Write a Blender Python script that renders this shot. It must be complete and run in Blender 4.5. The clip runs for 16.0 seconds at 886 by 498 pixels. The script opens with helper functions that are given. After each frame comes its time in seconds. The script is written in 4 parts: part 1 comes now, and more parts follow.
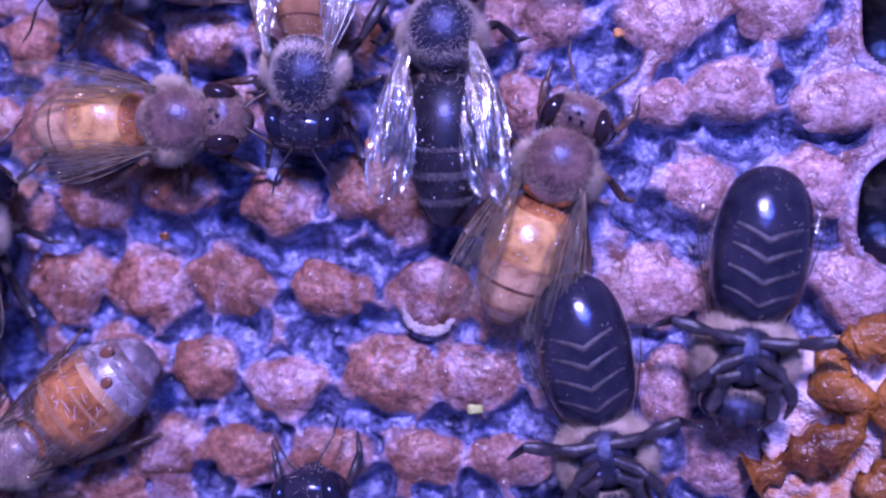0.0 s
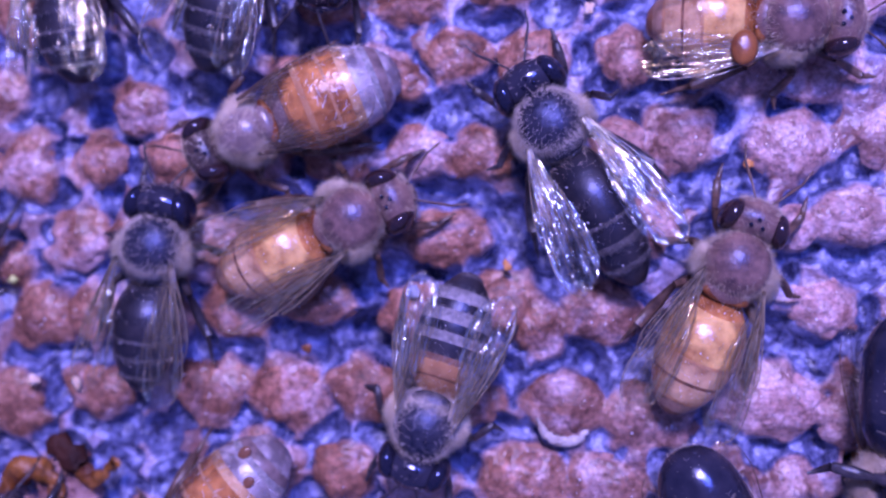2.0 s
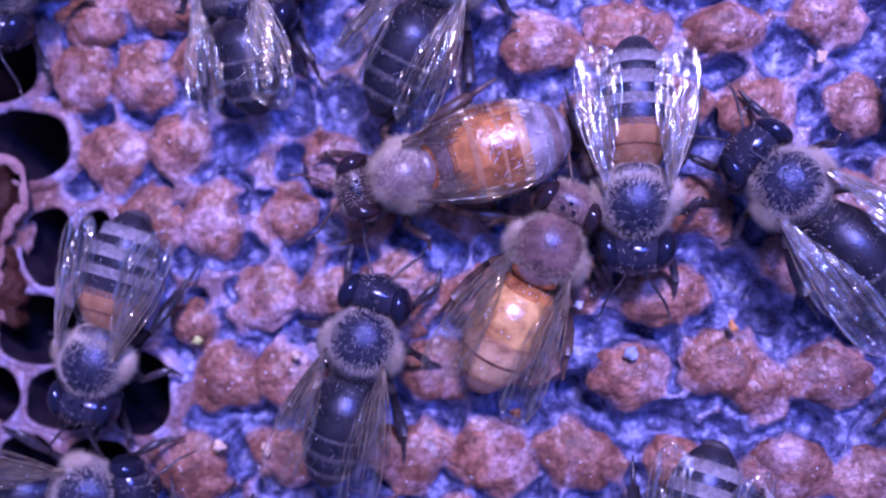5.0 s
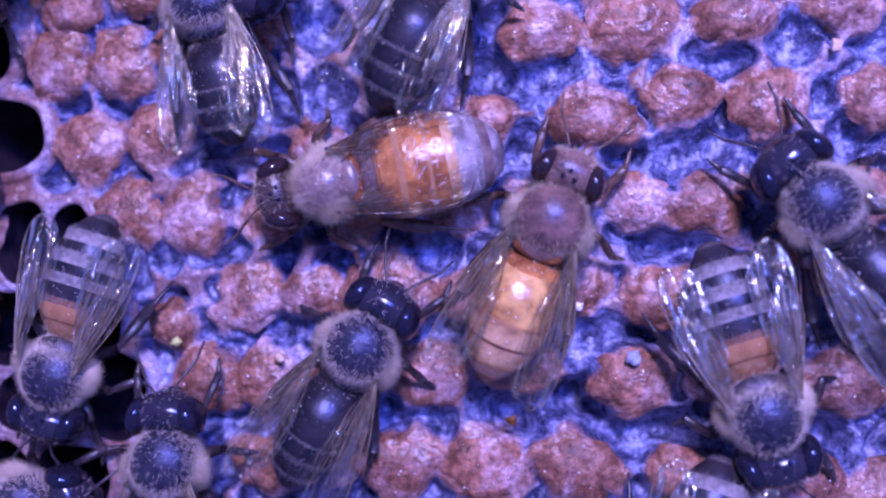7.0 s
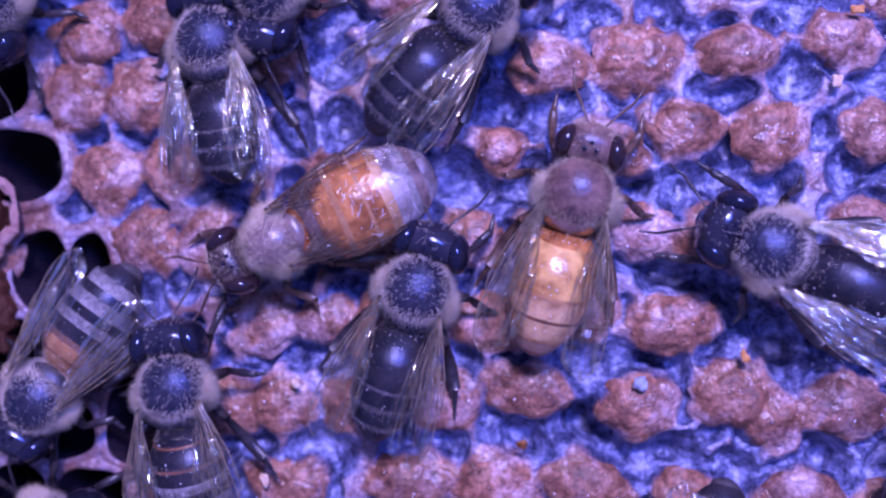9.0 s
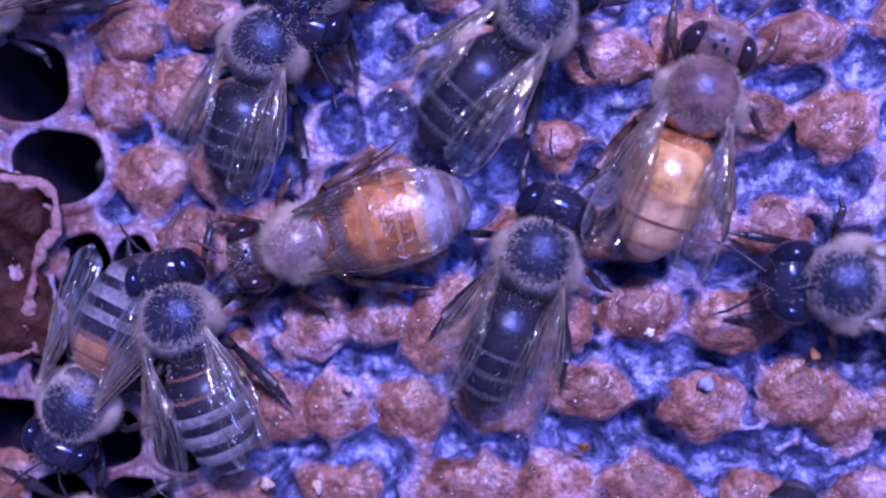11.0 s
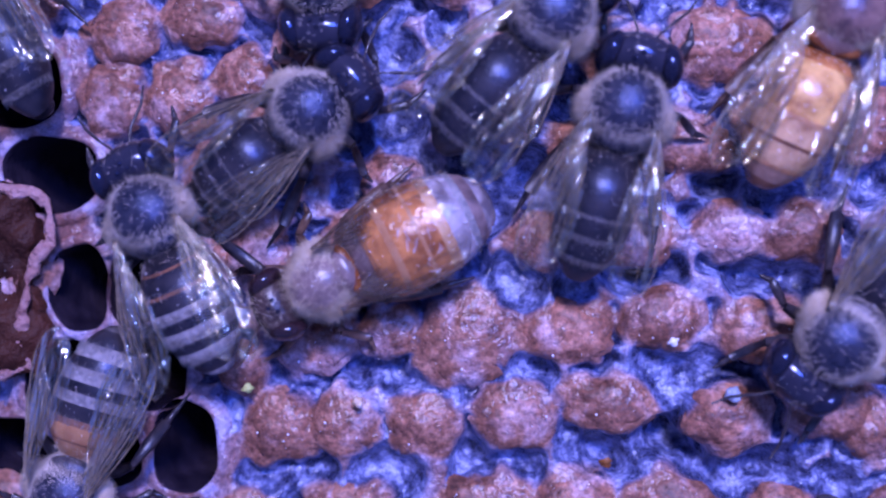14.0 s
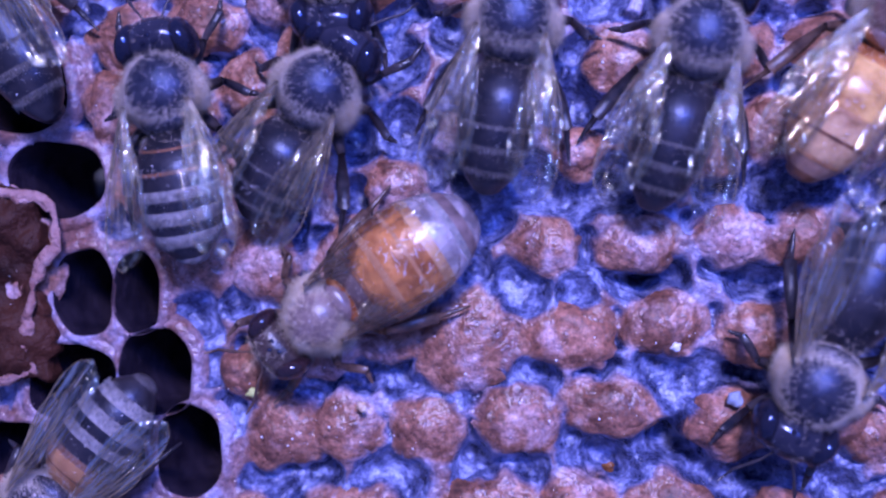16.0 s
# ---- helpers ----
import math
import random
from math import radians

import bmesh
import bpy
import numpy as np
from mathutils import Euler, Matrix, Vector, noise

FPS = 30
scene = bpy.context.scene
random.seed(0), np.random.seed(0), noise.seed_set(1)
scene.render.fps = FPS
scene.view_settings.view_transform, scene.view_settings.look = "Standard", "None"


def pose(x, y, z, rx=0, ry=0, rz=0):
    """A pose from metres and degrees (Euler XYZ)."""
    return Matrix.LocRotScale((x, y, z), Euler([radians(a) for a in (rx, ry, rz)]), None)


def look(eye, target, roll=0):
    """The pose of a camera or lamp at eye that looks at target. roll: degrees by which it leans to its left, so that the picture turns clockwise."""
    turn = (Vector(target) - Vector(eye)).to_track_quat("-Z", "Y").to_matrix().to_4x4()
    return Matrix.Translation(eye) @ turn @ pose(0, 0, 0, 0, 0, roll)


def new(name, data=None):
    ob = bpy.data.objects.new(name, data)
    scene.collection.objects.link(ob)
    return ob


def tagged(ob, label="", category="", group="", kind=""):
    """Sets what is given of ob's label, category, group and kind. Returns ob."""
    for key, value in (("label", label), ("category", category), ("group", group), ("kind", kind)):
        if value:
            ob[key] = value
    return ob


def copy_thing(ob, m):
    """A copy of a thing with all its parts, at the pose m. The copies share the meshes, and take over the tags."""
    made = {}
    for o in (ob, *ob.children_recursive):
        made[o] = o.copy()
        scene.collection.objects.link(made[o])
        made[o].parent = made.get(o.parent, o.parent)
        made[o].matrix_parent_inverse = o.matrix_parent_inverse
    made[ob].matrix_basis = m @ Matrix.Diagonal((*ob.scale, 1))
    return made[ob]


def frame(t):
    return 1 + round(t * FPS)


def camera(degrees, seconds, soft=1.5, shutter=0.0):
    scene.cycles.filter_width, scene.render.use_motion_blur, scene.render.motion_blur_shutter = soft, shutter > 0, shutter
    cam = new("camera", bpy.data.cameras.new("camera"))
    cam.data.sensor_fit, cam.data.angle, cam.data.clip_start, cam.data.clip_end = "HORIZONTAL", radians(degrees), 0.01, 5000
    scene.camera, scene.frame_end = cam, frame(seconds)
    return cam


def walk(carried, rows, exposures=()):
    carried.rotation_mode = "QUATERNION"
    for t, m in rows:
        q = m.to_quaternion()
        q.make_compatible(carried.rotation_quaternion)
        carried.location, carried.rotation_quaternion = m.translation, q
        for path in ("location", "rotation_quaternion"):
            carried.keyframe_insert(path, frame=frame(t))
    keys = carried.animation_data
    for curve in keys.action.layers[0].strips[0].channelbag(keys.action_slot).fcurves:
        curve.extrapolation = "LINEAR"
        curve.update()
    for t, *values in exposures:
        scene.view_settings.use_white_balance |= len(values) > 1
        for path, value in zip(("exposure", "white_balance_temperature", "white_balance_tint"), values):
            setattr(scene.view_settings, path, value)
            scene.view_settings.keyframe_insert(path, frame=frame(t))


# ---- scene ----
cam = camera(50.00, 16.0, soft=2.3)
# a close-up lens: only a shallow layer over the comb is sharp
cam.data.dof.use_dof, cam.data.dof.focus_distance, cam.data.dof.aperture_fstop = True, 0.0505, 26
PATH = [
    (0.0, pose(0.02709, -0.01230, 0.05311, -0.97, 8.01, 1.52)),
    (0.5, pose(0.02772, -0.01079, 0.05356, -0.97, 7.81, 1.28)),
    (1.0, pose(0.02780, -0.00962, 0.05393, -1.19, 7.71, 1.07)),
    (1.5, pose(0.02566, -0.00827, 0.05464, -1.05, 7.98, 1.07)),
    (2.0, pose(0.01875, -0.00459, 0.05680, -2.11, 7.29, 1.44)),
    (2.5, pose(0.01360, -0.00264, 0.05839, -1.95, 7.01, 1.13)),
    (3.0, pose(0.01006, -0.00242, 0.05795, -1.68, 6.81, 1.01)),
    (3.5, pose(0.00814, -0.00273, 0.05652, -1.68, 7.01, 0.99)),
    (4.0, pose(0.00671, -0.00205, 0.05648, -1.83, 6.92, 1.00)),
    (6.5, pose(0.00516, -0.00195, 0.05305, -1.56, 6.69, 1.38)),
    (7.0, pose(0.00554, -0.00223, 0.05255, -1.65, 6.73, 1.45)),
    (7.5, pose(0.00583, -0.00186, 0.05230, -1.71, 6.39, 1.47)),
    (8.0, pose(0.00605, -0.00170, 0.05251, -1.68, 6.40, 1.52)),
    (8.5, pose(0.00551, -0.00113, 0.05295, -2.00, 6.28, 1.40)),
    (9.0, pose(0.00445, -0.00042, 0.05401, -1.85, 6.14, 1.32)),
    (9.5, pose(0.00384, 0.00038, 0.05488, -1.87, 6.19, 1.16)),
    (10.0, pose(0.00292, -0.00007, 0.05455, -1.89, 6.51, 0.96)),
    (12.5, pose(0.00005, -0.00062, 0.05062, -2.31, 6.22, 0.11)),
    (13.0, pose(-0.00044, -0.00056, 0.05074, -1.93, 5.50, 0.05)),
    (13.5, pose(0.00019, -0.00044, 0.05054, -1.94, 6.03, -0.02)),
    (14.0, pose(0.00021, -0.00022, 0.05056, -2.07, 6.00, -0.02)),
    (14.5, pose(-0.00012, 0.00027, 0.05077, -2.52, 5.64, 0.01)),
    (15.0, pose(0.00003, 0.00002, 0.05075, -2.20, 5.81, 0.05)),
    (15.5, pose(0.00021, 0.00020, 0.05067, -2.26, 6.10, -0.01)),
    (16.0, pose(-0.00015, -0.00008, 0.05088, -1.89, 5.79, 0.03)),
]
# the white balance drifts away from magenta after ten seconds
BALANCE = [(0, 0.02, 6500, 15), (2.5, -0.03, 6490, 15), (4, 0.03, 6440, 14), (7, 0.05, 6350, 13), (10, 0.0, 6370, 13), (12.5, -0.02, 5950, -7), (16, -0.02, 5930, -7)]
walk(cam, PATH, BALANCE)

# ---- light ----
world = bpy.data.worlds.new("hive_light")
scene.world = world
world.use_nodes = True
world.node_tree.nodes["Background"].inputs[0].default_value = (0.16, 0.19, 0.80, 1)
world.node_tree.nodes["Background"].inputs[1].default_value = 0.92


def area_lamp(name, eye, target, width, height, power, colour):
    data = bpy.data.lights.new(name, "AREA")
    data.shape, data.size, data.size_y = "RECTANGLE", width, height
    data.energy, data.color = power, colour
    ob = new(name, data)
    ob.matrix_world = look(eye, target)
    return tagged(ob, kind="structure")


# an LED lamp over the upper edge of the comb, and a bluer strip beside it
area_lamp("led_lamp", (0.024, 0.106, 0.188), (0.008, -0.006, 0), 0.035, 0.025, 0.97, (0.62, 0.50, 0.94))
area_lamp("blue_strip", (0.040, 0.052, 0.125), (0.012, 0.0, 0), 0.045, 0.025, 0.32, (0.12, 0.18, 1.0))


# ---- materials ----
def nodes_of(name):
    m = bpy.data.materials.new(name)
    m.use_nodes = True
    nt = m.node_tree
    return m, nt, nt.nodes["Principled BSDF"]


def noise_node(nt, scale, detail=6, rough=0.6, warp=0.0):
    tc = nt.nodes.new("ShaderNodeTexCoord")
    n = nt.nodes.new("ShaderNodeTexNoise")
    n.inputs["Scale"].default_value, n.inputs["Detail"].default_value = scale, detail
    n.inputs["Roughness"].default_value, n.inputs["Distortion"].default_value = rough, warp
    nt.links.new(tc.outputs["Object"], n.inputs["Vector"])
    return n


def ramp(nt, source, stops):
    r = nt.nodes.new("ShaderNodeValToRGB")
    while len(r.color_ramp.elements) < len(stops):
        r.color_ramp.elements.new(0.5)
    for e, (at, c) in zip(r.color_ramp.elements, stops):
        e.position, e.color = at, (*c, 1)
    nt.links.new(source, r.inputs[0])
    return r


def mix_colour(nt, fac, a, b, blend="MIX"):
    m = nt.nodes.new("ShaderNodeMix")
    m.data_type, m.blend_type = "RGBA", blend
    for value, socket in ((fac, m.inputs[0]), (a, m.inputs[6]), (b, m.inputs[7])):
        if isinstance(value, (int, float)):
            socket.default_value = value
        elif isinstance(value, tuple):
            socket.default_value = (*value, 1)
        else:
            nt.links.new(value, socket)
    return m.outputs[2]


def bump(nt, bsdf, source, strength, distance):
    b = nt.nodes.new("ShaderNodeBump")
    b.inputs["Strength"].default_value, b.inputs["Distance"].default_value = strength, distance
    nt.links.new(source, b.inputs["Height"])
    nt.links.new(b.outputs[0], bsdf.inputs["Normal"])


def surface(name, dark, light, scale, rough=0.4, relief=0.4, depth=0.0001, detail=6, lo=0.35, hi=0.7, spec=0.5, sheen=0.0, metal=0.0, sss=0.0, glint=(1, 1, 1)):
    """A two-toned mottled surface with fine relief."""
    m, nt, b = nodes_of(name)
    n = noise_node(nt, scale, detail)
    r = ramp(nt, n.outputs[0], [(lo, dark), (hi, light)])
    nt.links.new(r.outputs[0], b.inputs["Base Color"])
    b.inputs["Roughness"].default_value, b.inputs["Specular IOR Level"].default_value = rough, spec
    b.inputs["Sheen Weight"].default_value, b.inputs["Metallic"].default_value = sheen, metal
    b.inputs["Subsurface Weight"].default_value = sss
    b.inputs["Specular Tint"].default_value = (*glint, 1)
    b.inputs["Subsurface Radius"].default_value = (0.0008, 0.0004, 0.0002)
    if relief:
        bump(nt, b, noise_node(nt, scale * 3.1, 4).outputs[0], relief, depth * 2)
    return m


def place_noise(nt, scale, detail=5, rough=0.6, warp=0.0):
    """Noise that runs on unbroken from the wax sheet over the lids."""
    n = noise_node(nt, scale, detail, rough, warp)
    where = nt.nodes.new("ShaderNodeNewGeometry")
    nt.links.new(where.outputs["Position"], n.inputs["Vector"])
    return n


def maths(nt, kind, a, b, c=None, clamp=False):
    m = nt.nodes.new("ShaderNodeMath")
    m.operation, m.use_clamp = kind, clamp
    for value, socket in zip((a, b, c), m.inputs):
        if isinstance(value, (int, float)):
            socket.default_value = value
        elif value is not None:
            nt.links.new(value, socket)
    return m.outputs[0]


def span(nt, source, lo, hi, top=1.0):
    m = nt.nodes.new("ShaderNodeMapRange")
    m.interpolation_type = "SMOOTHSTEP"
    m.inputs["From Min"].default_value, m.inputs["From Max"].default_value, m.inputs["To Max"].default_value = lo, hi, top
    nt.links.new(source, m.inputs["Value"])
    return m.outputs[0]


def lid_colour(nt, big, fine):
    """Brown brood lids: mottled, with paler patches that paint in lilac highlights, paler still where the comb is new.
    """
    brown = ramp(nt, fine.outputs[0], [(0.33, (0.085, 0.034, 0.022)), (0.5, (0.215, 0.090, 0.056)), (0.67, (0.37, 0.185, 0.13))])
    pale = ramp(nt, fine.outputs[0], [(0.36, (0.25, 0.13, 0.12)), (0.5, (0.40, 0.26, 0.27)), (0.65, (0.58, 0.46, 0.53))])
    where = nt.nodes.new("ShaderNodeNewGeometry")
    axis = nt.nodes.new("ShaderNodeSeparateXYZ")
    nt.links.new(where.outputs["Position"], axis.inputs[0])
    fresh = span(nt, axis.outputs[0], 0.016, 0.034, 0.55)
    # pale mottling that also stands in for lilac highlights
    patches = span(nt, big.outputs[0], 0.48, 0.66, 0.75)
    return mix_colour(nt, maths(nt, "MAXIMUM", patches, fresh), brown.outputs[0], pale.outputs[0])


def wax_relief(nt, b, deep, fine_part):
    lumps, grit, sand = place_noise(nt, 900, 3, 0.5, 0.5), place_noise(nt, 2600, 3, 0.6), place_noise(nt, 6500, 2)
    h = maths(nt, "MULTIPLY_ADD", grit.outputs[0], 0.28, lumps.outputs[0])
    h = maths(nt, "MULTIPLY_ADD", sand.outputs[0], fine_part, h)
    bump(nt, b, h, 1.0, deep)


def speckle(nt, c, grain):
    """Fine grains darken and lighten the wax."""
    tint = ramp(nt, grain.outputs[0], [(0.33, (0.62, 0.60, 0.62)), (0.5, (1, 1, 1)), (0.68, (1.38, 1.36, 1.34))])
    return mix_colour(nt, 1.0, c, tint.outputs[0], "MULTIPLY")


def comb_material():
    m, nt, b = nodes_of("comb_wax")
    pit, lid = nt.nodes.new("ShaderNodeAttribute"), nt.nodes.new("ShaderNodeAttribute")
    pit.attribute_name, lid.attribute_name = "pit", "lid"
    big, fine, grain = place_noise(nt, 300, 4, 0.6, 0.5), place_noise(nt, 800, 6, 0.70, 0.1), place_noise(nt, 3600, 3, 0.6)
    rim = ramp(nt, big.outputs[0], [(0.38, (0.165, 0.075, 0.062)), (0.5, (0.225, 0.145, 0.165)), (0.62, (0.31, 0.265, 0.38))])
    # navy shade and blue highlights of the hollows, put into the colour
    hollow_shading = ramp(nt, fine.outputs[0], [(0.37, (0.015, 0.016, 0.042)), (0.50, (0.085, 0.093, 0.19)), (0.65, (0.33, 0.34, 0.54))])
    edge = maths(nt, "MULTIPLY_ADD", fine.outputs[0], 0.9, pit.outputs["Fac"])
    c = mix_colour(nt, span(nt, edge, 0.62, 1.02), rim.outputs[0], hollow_shading.outputs[0])
    # brown lid wax runs out raggedly over the cell walls
    ragged = maths(nt, "ADD", maths(nt, "MULTIPLY_ADD", big.outputs[0], 1.3, lid.outputs["Fac"]), maths(nt, "MULTIPLY", fine.outputs[0], 1.0))
    c = mix_colour(nt, span(nt, ragged, 1.38, 2.05), c, lid_colour(nt, big, fine))
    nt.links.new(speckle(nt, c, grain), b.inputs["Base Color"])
    rough = ramp(nt, fine.outputs[0], [(0.3, (0.20,) * 3), (0.7, (0.42,) * 3)])
    nt.links.new(rough.outputs[0], b.inputs["Roughness"])
    b.inputs["Specular IOR Level"].default_value = 0.55
    wax_relief(nt, b, 0.00030, 0.14)
    return m


def cap_material():
    m, nt, b = nodes_of("brood_cap_wax")
    info = nt.nodes.new("ShaderNodeObjectInfo")
    big, fine, grain = place_noise(nt, 300, 4, 0.6, 0.5), place_noise(nt, 800, 6, 0.70, 0.1), place_noise(nt, 3600, 3, 0.6)
    c = lid_colour(nt, big, fine)
    tint = ramp(nt, info.outputs["Random"], [(0.0, (0.70, 0.66, 0.66)), (0.55, (1, 1, 1)), (1.0, (1.22, 1.18, 1.18))])
    c = mix_colour(nt, 1.0, c, tint.outputs[0], "MULTIPLY")
    nt.links.new(speckle(nt, c, grain), b.inputs["Base Color"])
    b.inputs["Roughness"].default_value, b.inputs["Specular IOR Level"].default_value = 0.50, 0.35
    wax_relief(nt, b, 0.00017, 0.16)
    return m


def wing_material(name, shine, glint=(1.0, 0.88, 0.60, 1)):
    m, nt, b = nodes_of(name)
    nt.nodes.remove(b)
    clear, gloss, mix = (nt.nodes.new("ShaderNode" + k) for k in ("BsdfTransparent", "BsdfGlossy", "MixShader"))
    clear.inputs[0].default_value, gloss.inputs[0].default_value = (0.985, 0.975, 0.965, 1), glint
    gloss.inputs["Roughness"].default_value = 0.13 if shine < 0.3 else 0.17
    # gloss is masked into long streaks, so that highlights show as painted streaks
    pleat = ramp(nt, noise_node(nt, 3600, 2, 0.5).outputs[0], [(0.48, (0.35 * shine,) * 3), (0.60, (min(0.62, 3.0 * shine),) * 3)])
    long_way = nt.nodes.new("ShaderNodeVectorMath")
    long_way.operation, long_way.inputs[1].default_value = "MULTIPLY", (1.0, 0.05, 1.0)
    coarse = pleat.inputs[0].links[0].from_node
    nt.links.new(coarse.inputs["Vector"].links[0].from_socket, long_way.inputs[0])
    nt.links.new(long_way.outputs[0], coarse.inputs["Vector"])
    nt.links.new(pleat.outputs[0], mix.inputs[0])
    n = noise_node(nt, 3000, 2, 0.5, 0.2)
    squeeze = nt.nodes.new("ShaderNodeVectorMath")
    squeeze.operation = "MULTIPLY"
    squeeze.inputs[1].default_value = (1.0, 0.045, 1.0)
    nt.links.new(n.inputs["Vector"].links[0].from_socket, squeeze.inputs[0])
    nt.links.new(squeeze.outputs[0], n.inputs["Vector"])
    bump(nt, gloss, n.outputs[0], 1.0, 0.0009)
    nt.links.new(clear.outputs[0], mix.inputs[1]), nt.links.new(gloss.outputs[0], mix.inputs[2])
    film, both = nt.nodes.new("ShaderNodeBsdfDiffuse"), nt.nodes.new("ShaderNodeMixShader")
    film.inputs[0].default_value, both.inputs[0].default_value = (0.50, 0.44, 0.42, 1), 0.008
    nt.links.new(mix.outputs[0], both.inputs[1]), nt.links.new(film.outputs[0], both.inputs[2])
    nt.links.new(both.outputs[0], nt.nodes["Material Output"].inputs[0])
    return m


WAX, CAP = comb_material(), cap_material()
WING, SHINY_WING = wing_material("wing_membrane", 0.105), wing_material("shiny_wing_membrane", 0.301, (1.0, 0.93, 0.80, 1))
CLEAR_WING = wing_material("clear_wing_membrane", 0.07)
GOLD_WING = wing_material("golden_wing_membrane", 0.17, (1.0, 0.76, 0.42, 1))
# brown veins made paler: their golden reflection is put into the colour
GLINT_VEIN = surface("glinting_wing_vein", (0.07, 0.048, 0.028), (0.26, 0.19, 0.12), 1400, 0.24, 0, spec=1.0)
VEIN = surface("wing_vein", (0.030, 0.016, 0.009), (0.11, 0.06, 0.032), 900, 0.13, 0, spec=1.0)
SHELL = surface("black_shell", (0.010, 0.010, 0.016), (0.036, 0.033, 0.044), 1500, 0.24, 0.6, 0.00006, spec=0.6, glint=(0.5, 0.58, 1.0))
# dark old wax, taken to near black to paint in the cells' deep shade
CAVE_SHADE = surface("shaded_cell_wall", (0.008, 0.006, 0.013), (0.040, 0.028, 0.040), 350, 0.20, 0.6, 0.0001)
NIGHT = surface("dark_ring", (0.008, 0.007, 0.009), (0.030, 0.024, 0.026), 700, 0.36, 0.4, 0.00004, spec=0.45, glint=(0.6, 0.66, 1.0))
GLOSS = surface("glossy_black_shell", (0.008, 0.008, 0.014), (0.028, 0.024, 0.035), 500, 0.17, 0.25, 0.00004, glint=(0.6, 0.65, 1.0))
EYE = surface("compound_eye", (0.006, 0.006, 0.012), (0.014, 0.012, 0.02), 2500, 0.12, 0.15, 0.00002, glint=(0.5, 0.6, 1.0))
RUBY = surface("dark_ruby_eye", (0.012, 0.006, 0.008), (0.028, 0.013, 0.015), 2500, 0.12, 0.15, 0.00002)
SABLE = surface("sable_shell", (0.022, 0.013, 0.012), (0.065, 0.038, 0.032), 1000, 0.26, 0.5, 0.00006)
BROWN = surface("brown_shell", (0.055, 0.028, 0.024), (0.19, 0.105, 0.082), 620, 0.36, 0.5, 0.00006, lo=0.38, hi=0.62, glint=(0.6, 0.68, 1.0))
AMBER = surface("amber_shell", (0.14, 0.040, 0.012), (0.47, 0.185, 0.056), 420, 0.22, 0.7, 0.00009, lo=0.40, hi=0.60, sss=0.2)
HONEY = surface("honey_shell", (0.22, 0.080, 0.026), (0.64, 0.36, 0.125), 460, 0.22, 0.5, 0.00007, lo=0.38, hi=0.60, sss=0.2)
TOFFEE = surface("toffee_band", (0.26, 0.11, 0.045), (0.44, 0.22, 0.10), 900, 0.32, 0.4, 0.00005, sss=0.2)
HAZEL = surface("hazel_shell", (0.17, 0.085, 0.05), (0.36, 0.21, 0.14), 700, 0.3, 0.4, 0.00005, sss=0.2)
UMBER = surface("umber_band", (0.10, 0.038, 0.018), (0.22, 0.09, 0.045), 900, 0.32, 0.4, 0.00005)
ASH = surface("ash_shell", (0.12, 0.092, 0.10), (0.40, 0.33, 0.34), 560, 0.22, 0.5, 0.00006, lo=0.38, hi=0.62, sss=0.15)
DUSK = surface("dusky_shell", (0.08, 0.05, 0.048), (0.22, 0.145, 0.135), 900, 0.3, 0.4, 0.00005)
SMOKE = surface("smoky_band", (0.025, 0.019, 0.020), (0.085, 0.07, 0.075), 2600, 0.5, 0.6, 0.0001)
PALE = surface("pale_band", (0.15, 0.13, 0.135), (0.33, 0.285, 0.285), 2500, 0.6, 0.8, 0.0001)
FUZZ = surface("pale_fuzz", (0.32, 0.25, 0.20), (0.60, 0.50, 0.43), 900, 0.7, 0)
CREAM = surface("cream_fuzz", (0.27, 0.19, 0.125), (0.62, 0.50, 0.38), 700, 0.7, 0)
PEACH = surface("peach_shell", (0.21, 0.092, 0.04), (0.55, 0.33, 0.17), 480, 0.26, 0.5, 0.00007, lo=0.38, hi=0.62, sss=0.2)
LIMB = surface("dark_limb", (0.012, 0.010, 0.014), (0.05, 0.038, 0.04), 1800, 0.3, 0.4, 0.00005)
TAN = surface("tan_limb", (0.045, 0.023, 0.016), (0.14, 0.078, 0.052), 1500, 0.35, 0.4, 0.00005)
RIDGE = surface("sternite_edge", (0.022, 0.016, 0.017), (0.055, 0.042, 0.041), 1800, 0.45, 0.3)
TORN = surface("torn_wax", (0.40, 0.16, 0.05), (0.70, 0.57, 0.58), 300, 0.5, 0.9, 0.0005, lo=0.40, hi=0.56)
RUST = surface("honey_stained_wax", (0.075, 0.019, 0.005), (0.36, 0.135, 0.026), 260, 0.28, 0.8, 0.0004, lo=0.38, hi=0.64)
ROSE = surface("rosy_torn_wax", (0.20, 0.075, 0.06), (0.44, 0.26, 0.24), 700, 0.4, 0.9, 0.0003)
OLDWAX = surface("old_brown_wax", (0.012, 0.004, 0.003), (0.060, 0.019, 0.011), 300, 0.6, 0.8, 0.0003, spec=0.15)
MITE = surface("mite_shell", (0.10, 0.026, 0.006), (0.24, 0.08, 0.018), 900, 0.3, 0.4, 0.00005)
CRUMB = surface("wax_crumb", (0.45, 0.25, 0.12), (0.75, 0.62, 0.5), 2500, 0.5, 0.5)
DUST = surface("dust_speck", (0.6, 0.55, 0.6), (0.85, 0.82, 0.85), 3000, 0.5, 0)
BOARD = surface("bench_board", (0.03, 0.024, 0.02), (0.07, 0.055, 0.045), 12, 0.6, 0.3, 0.001)


# ---- mesh helpers; lengths below are millimetres until linked ----
MM = 0.001


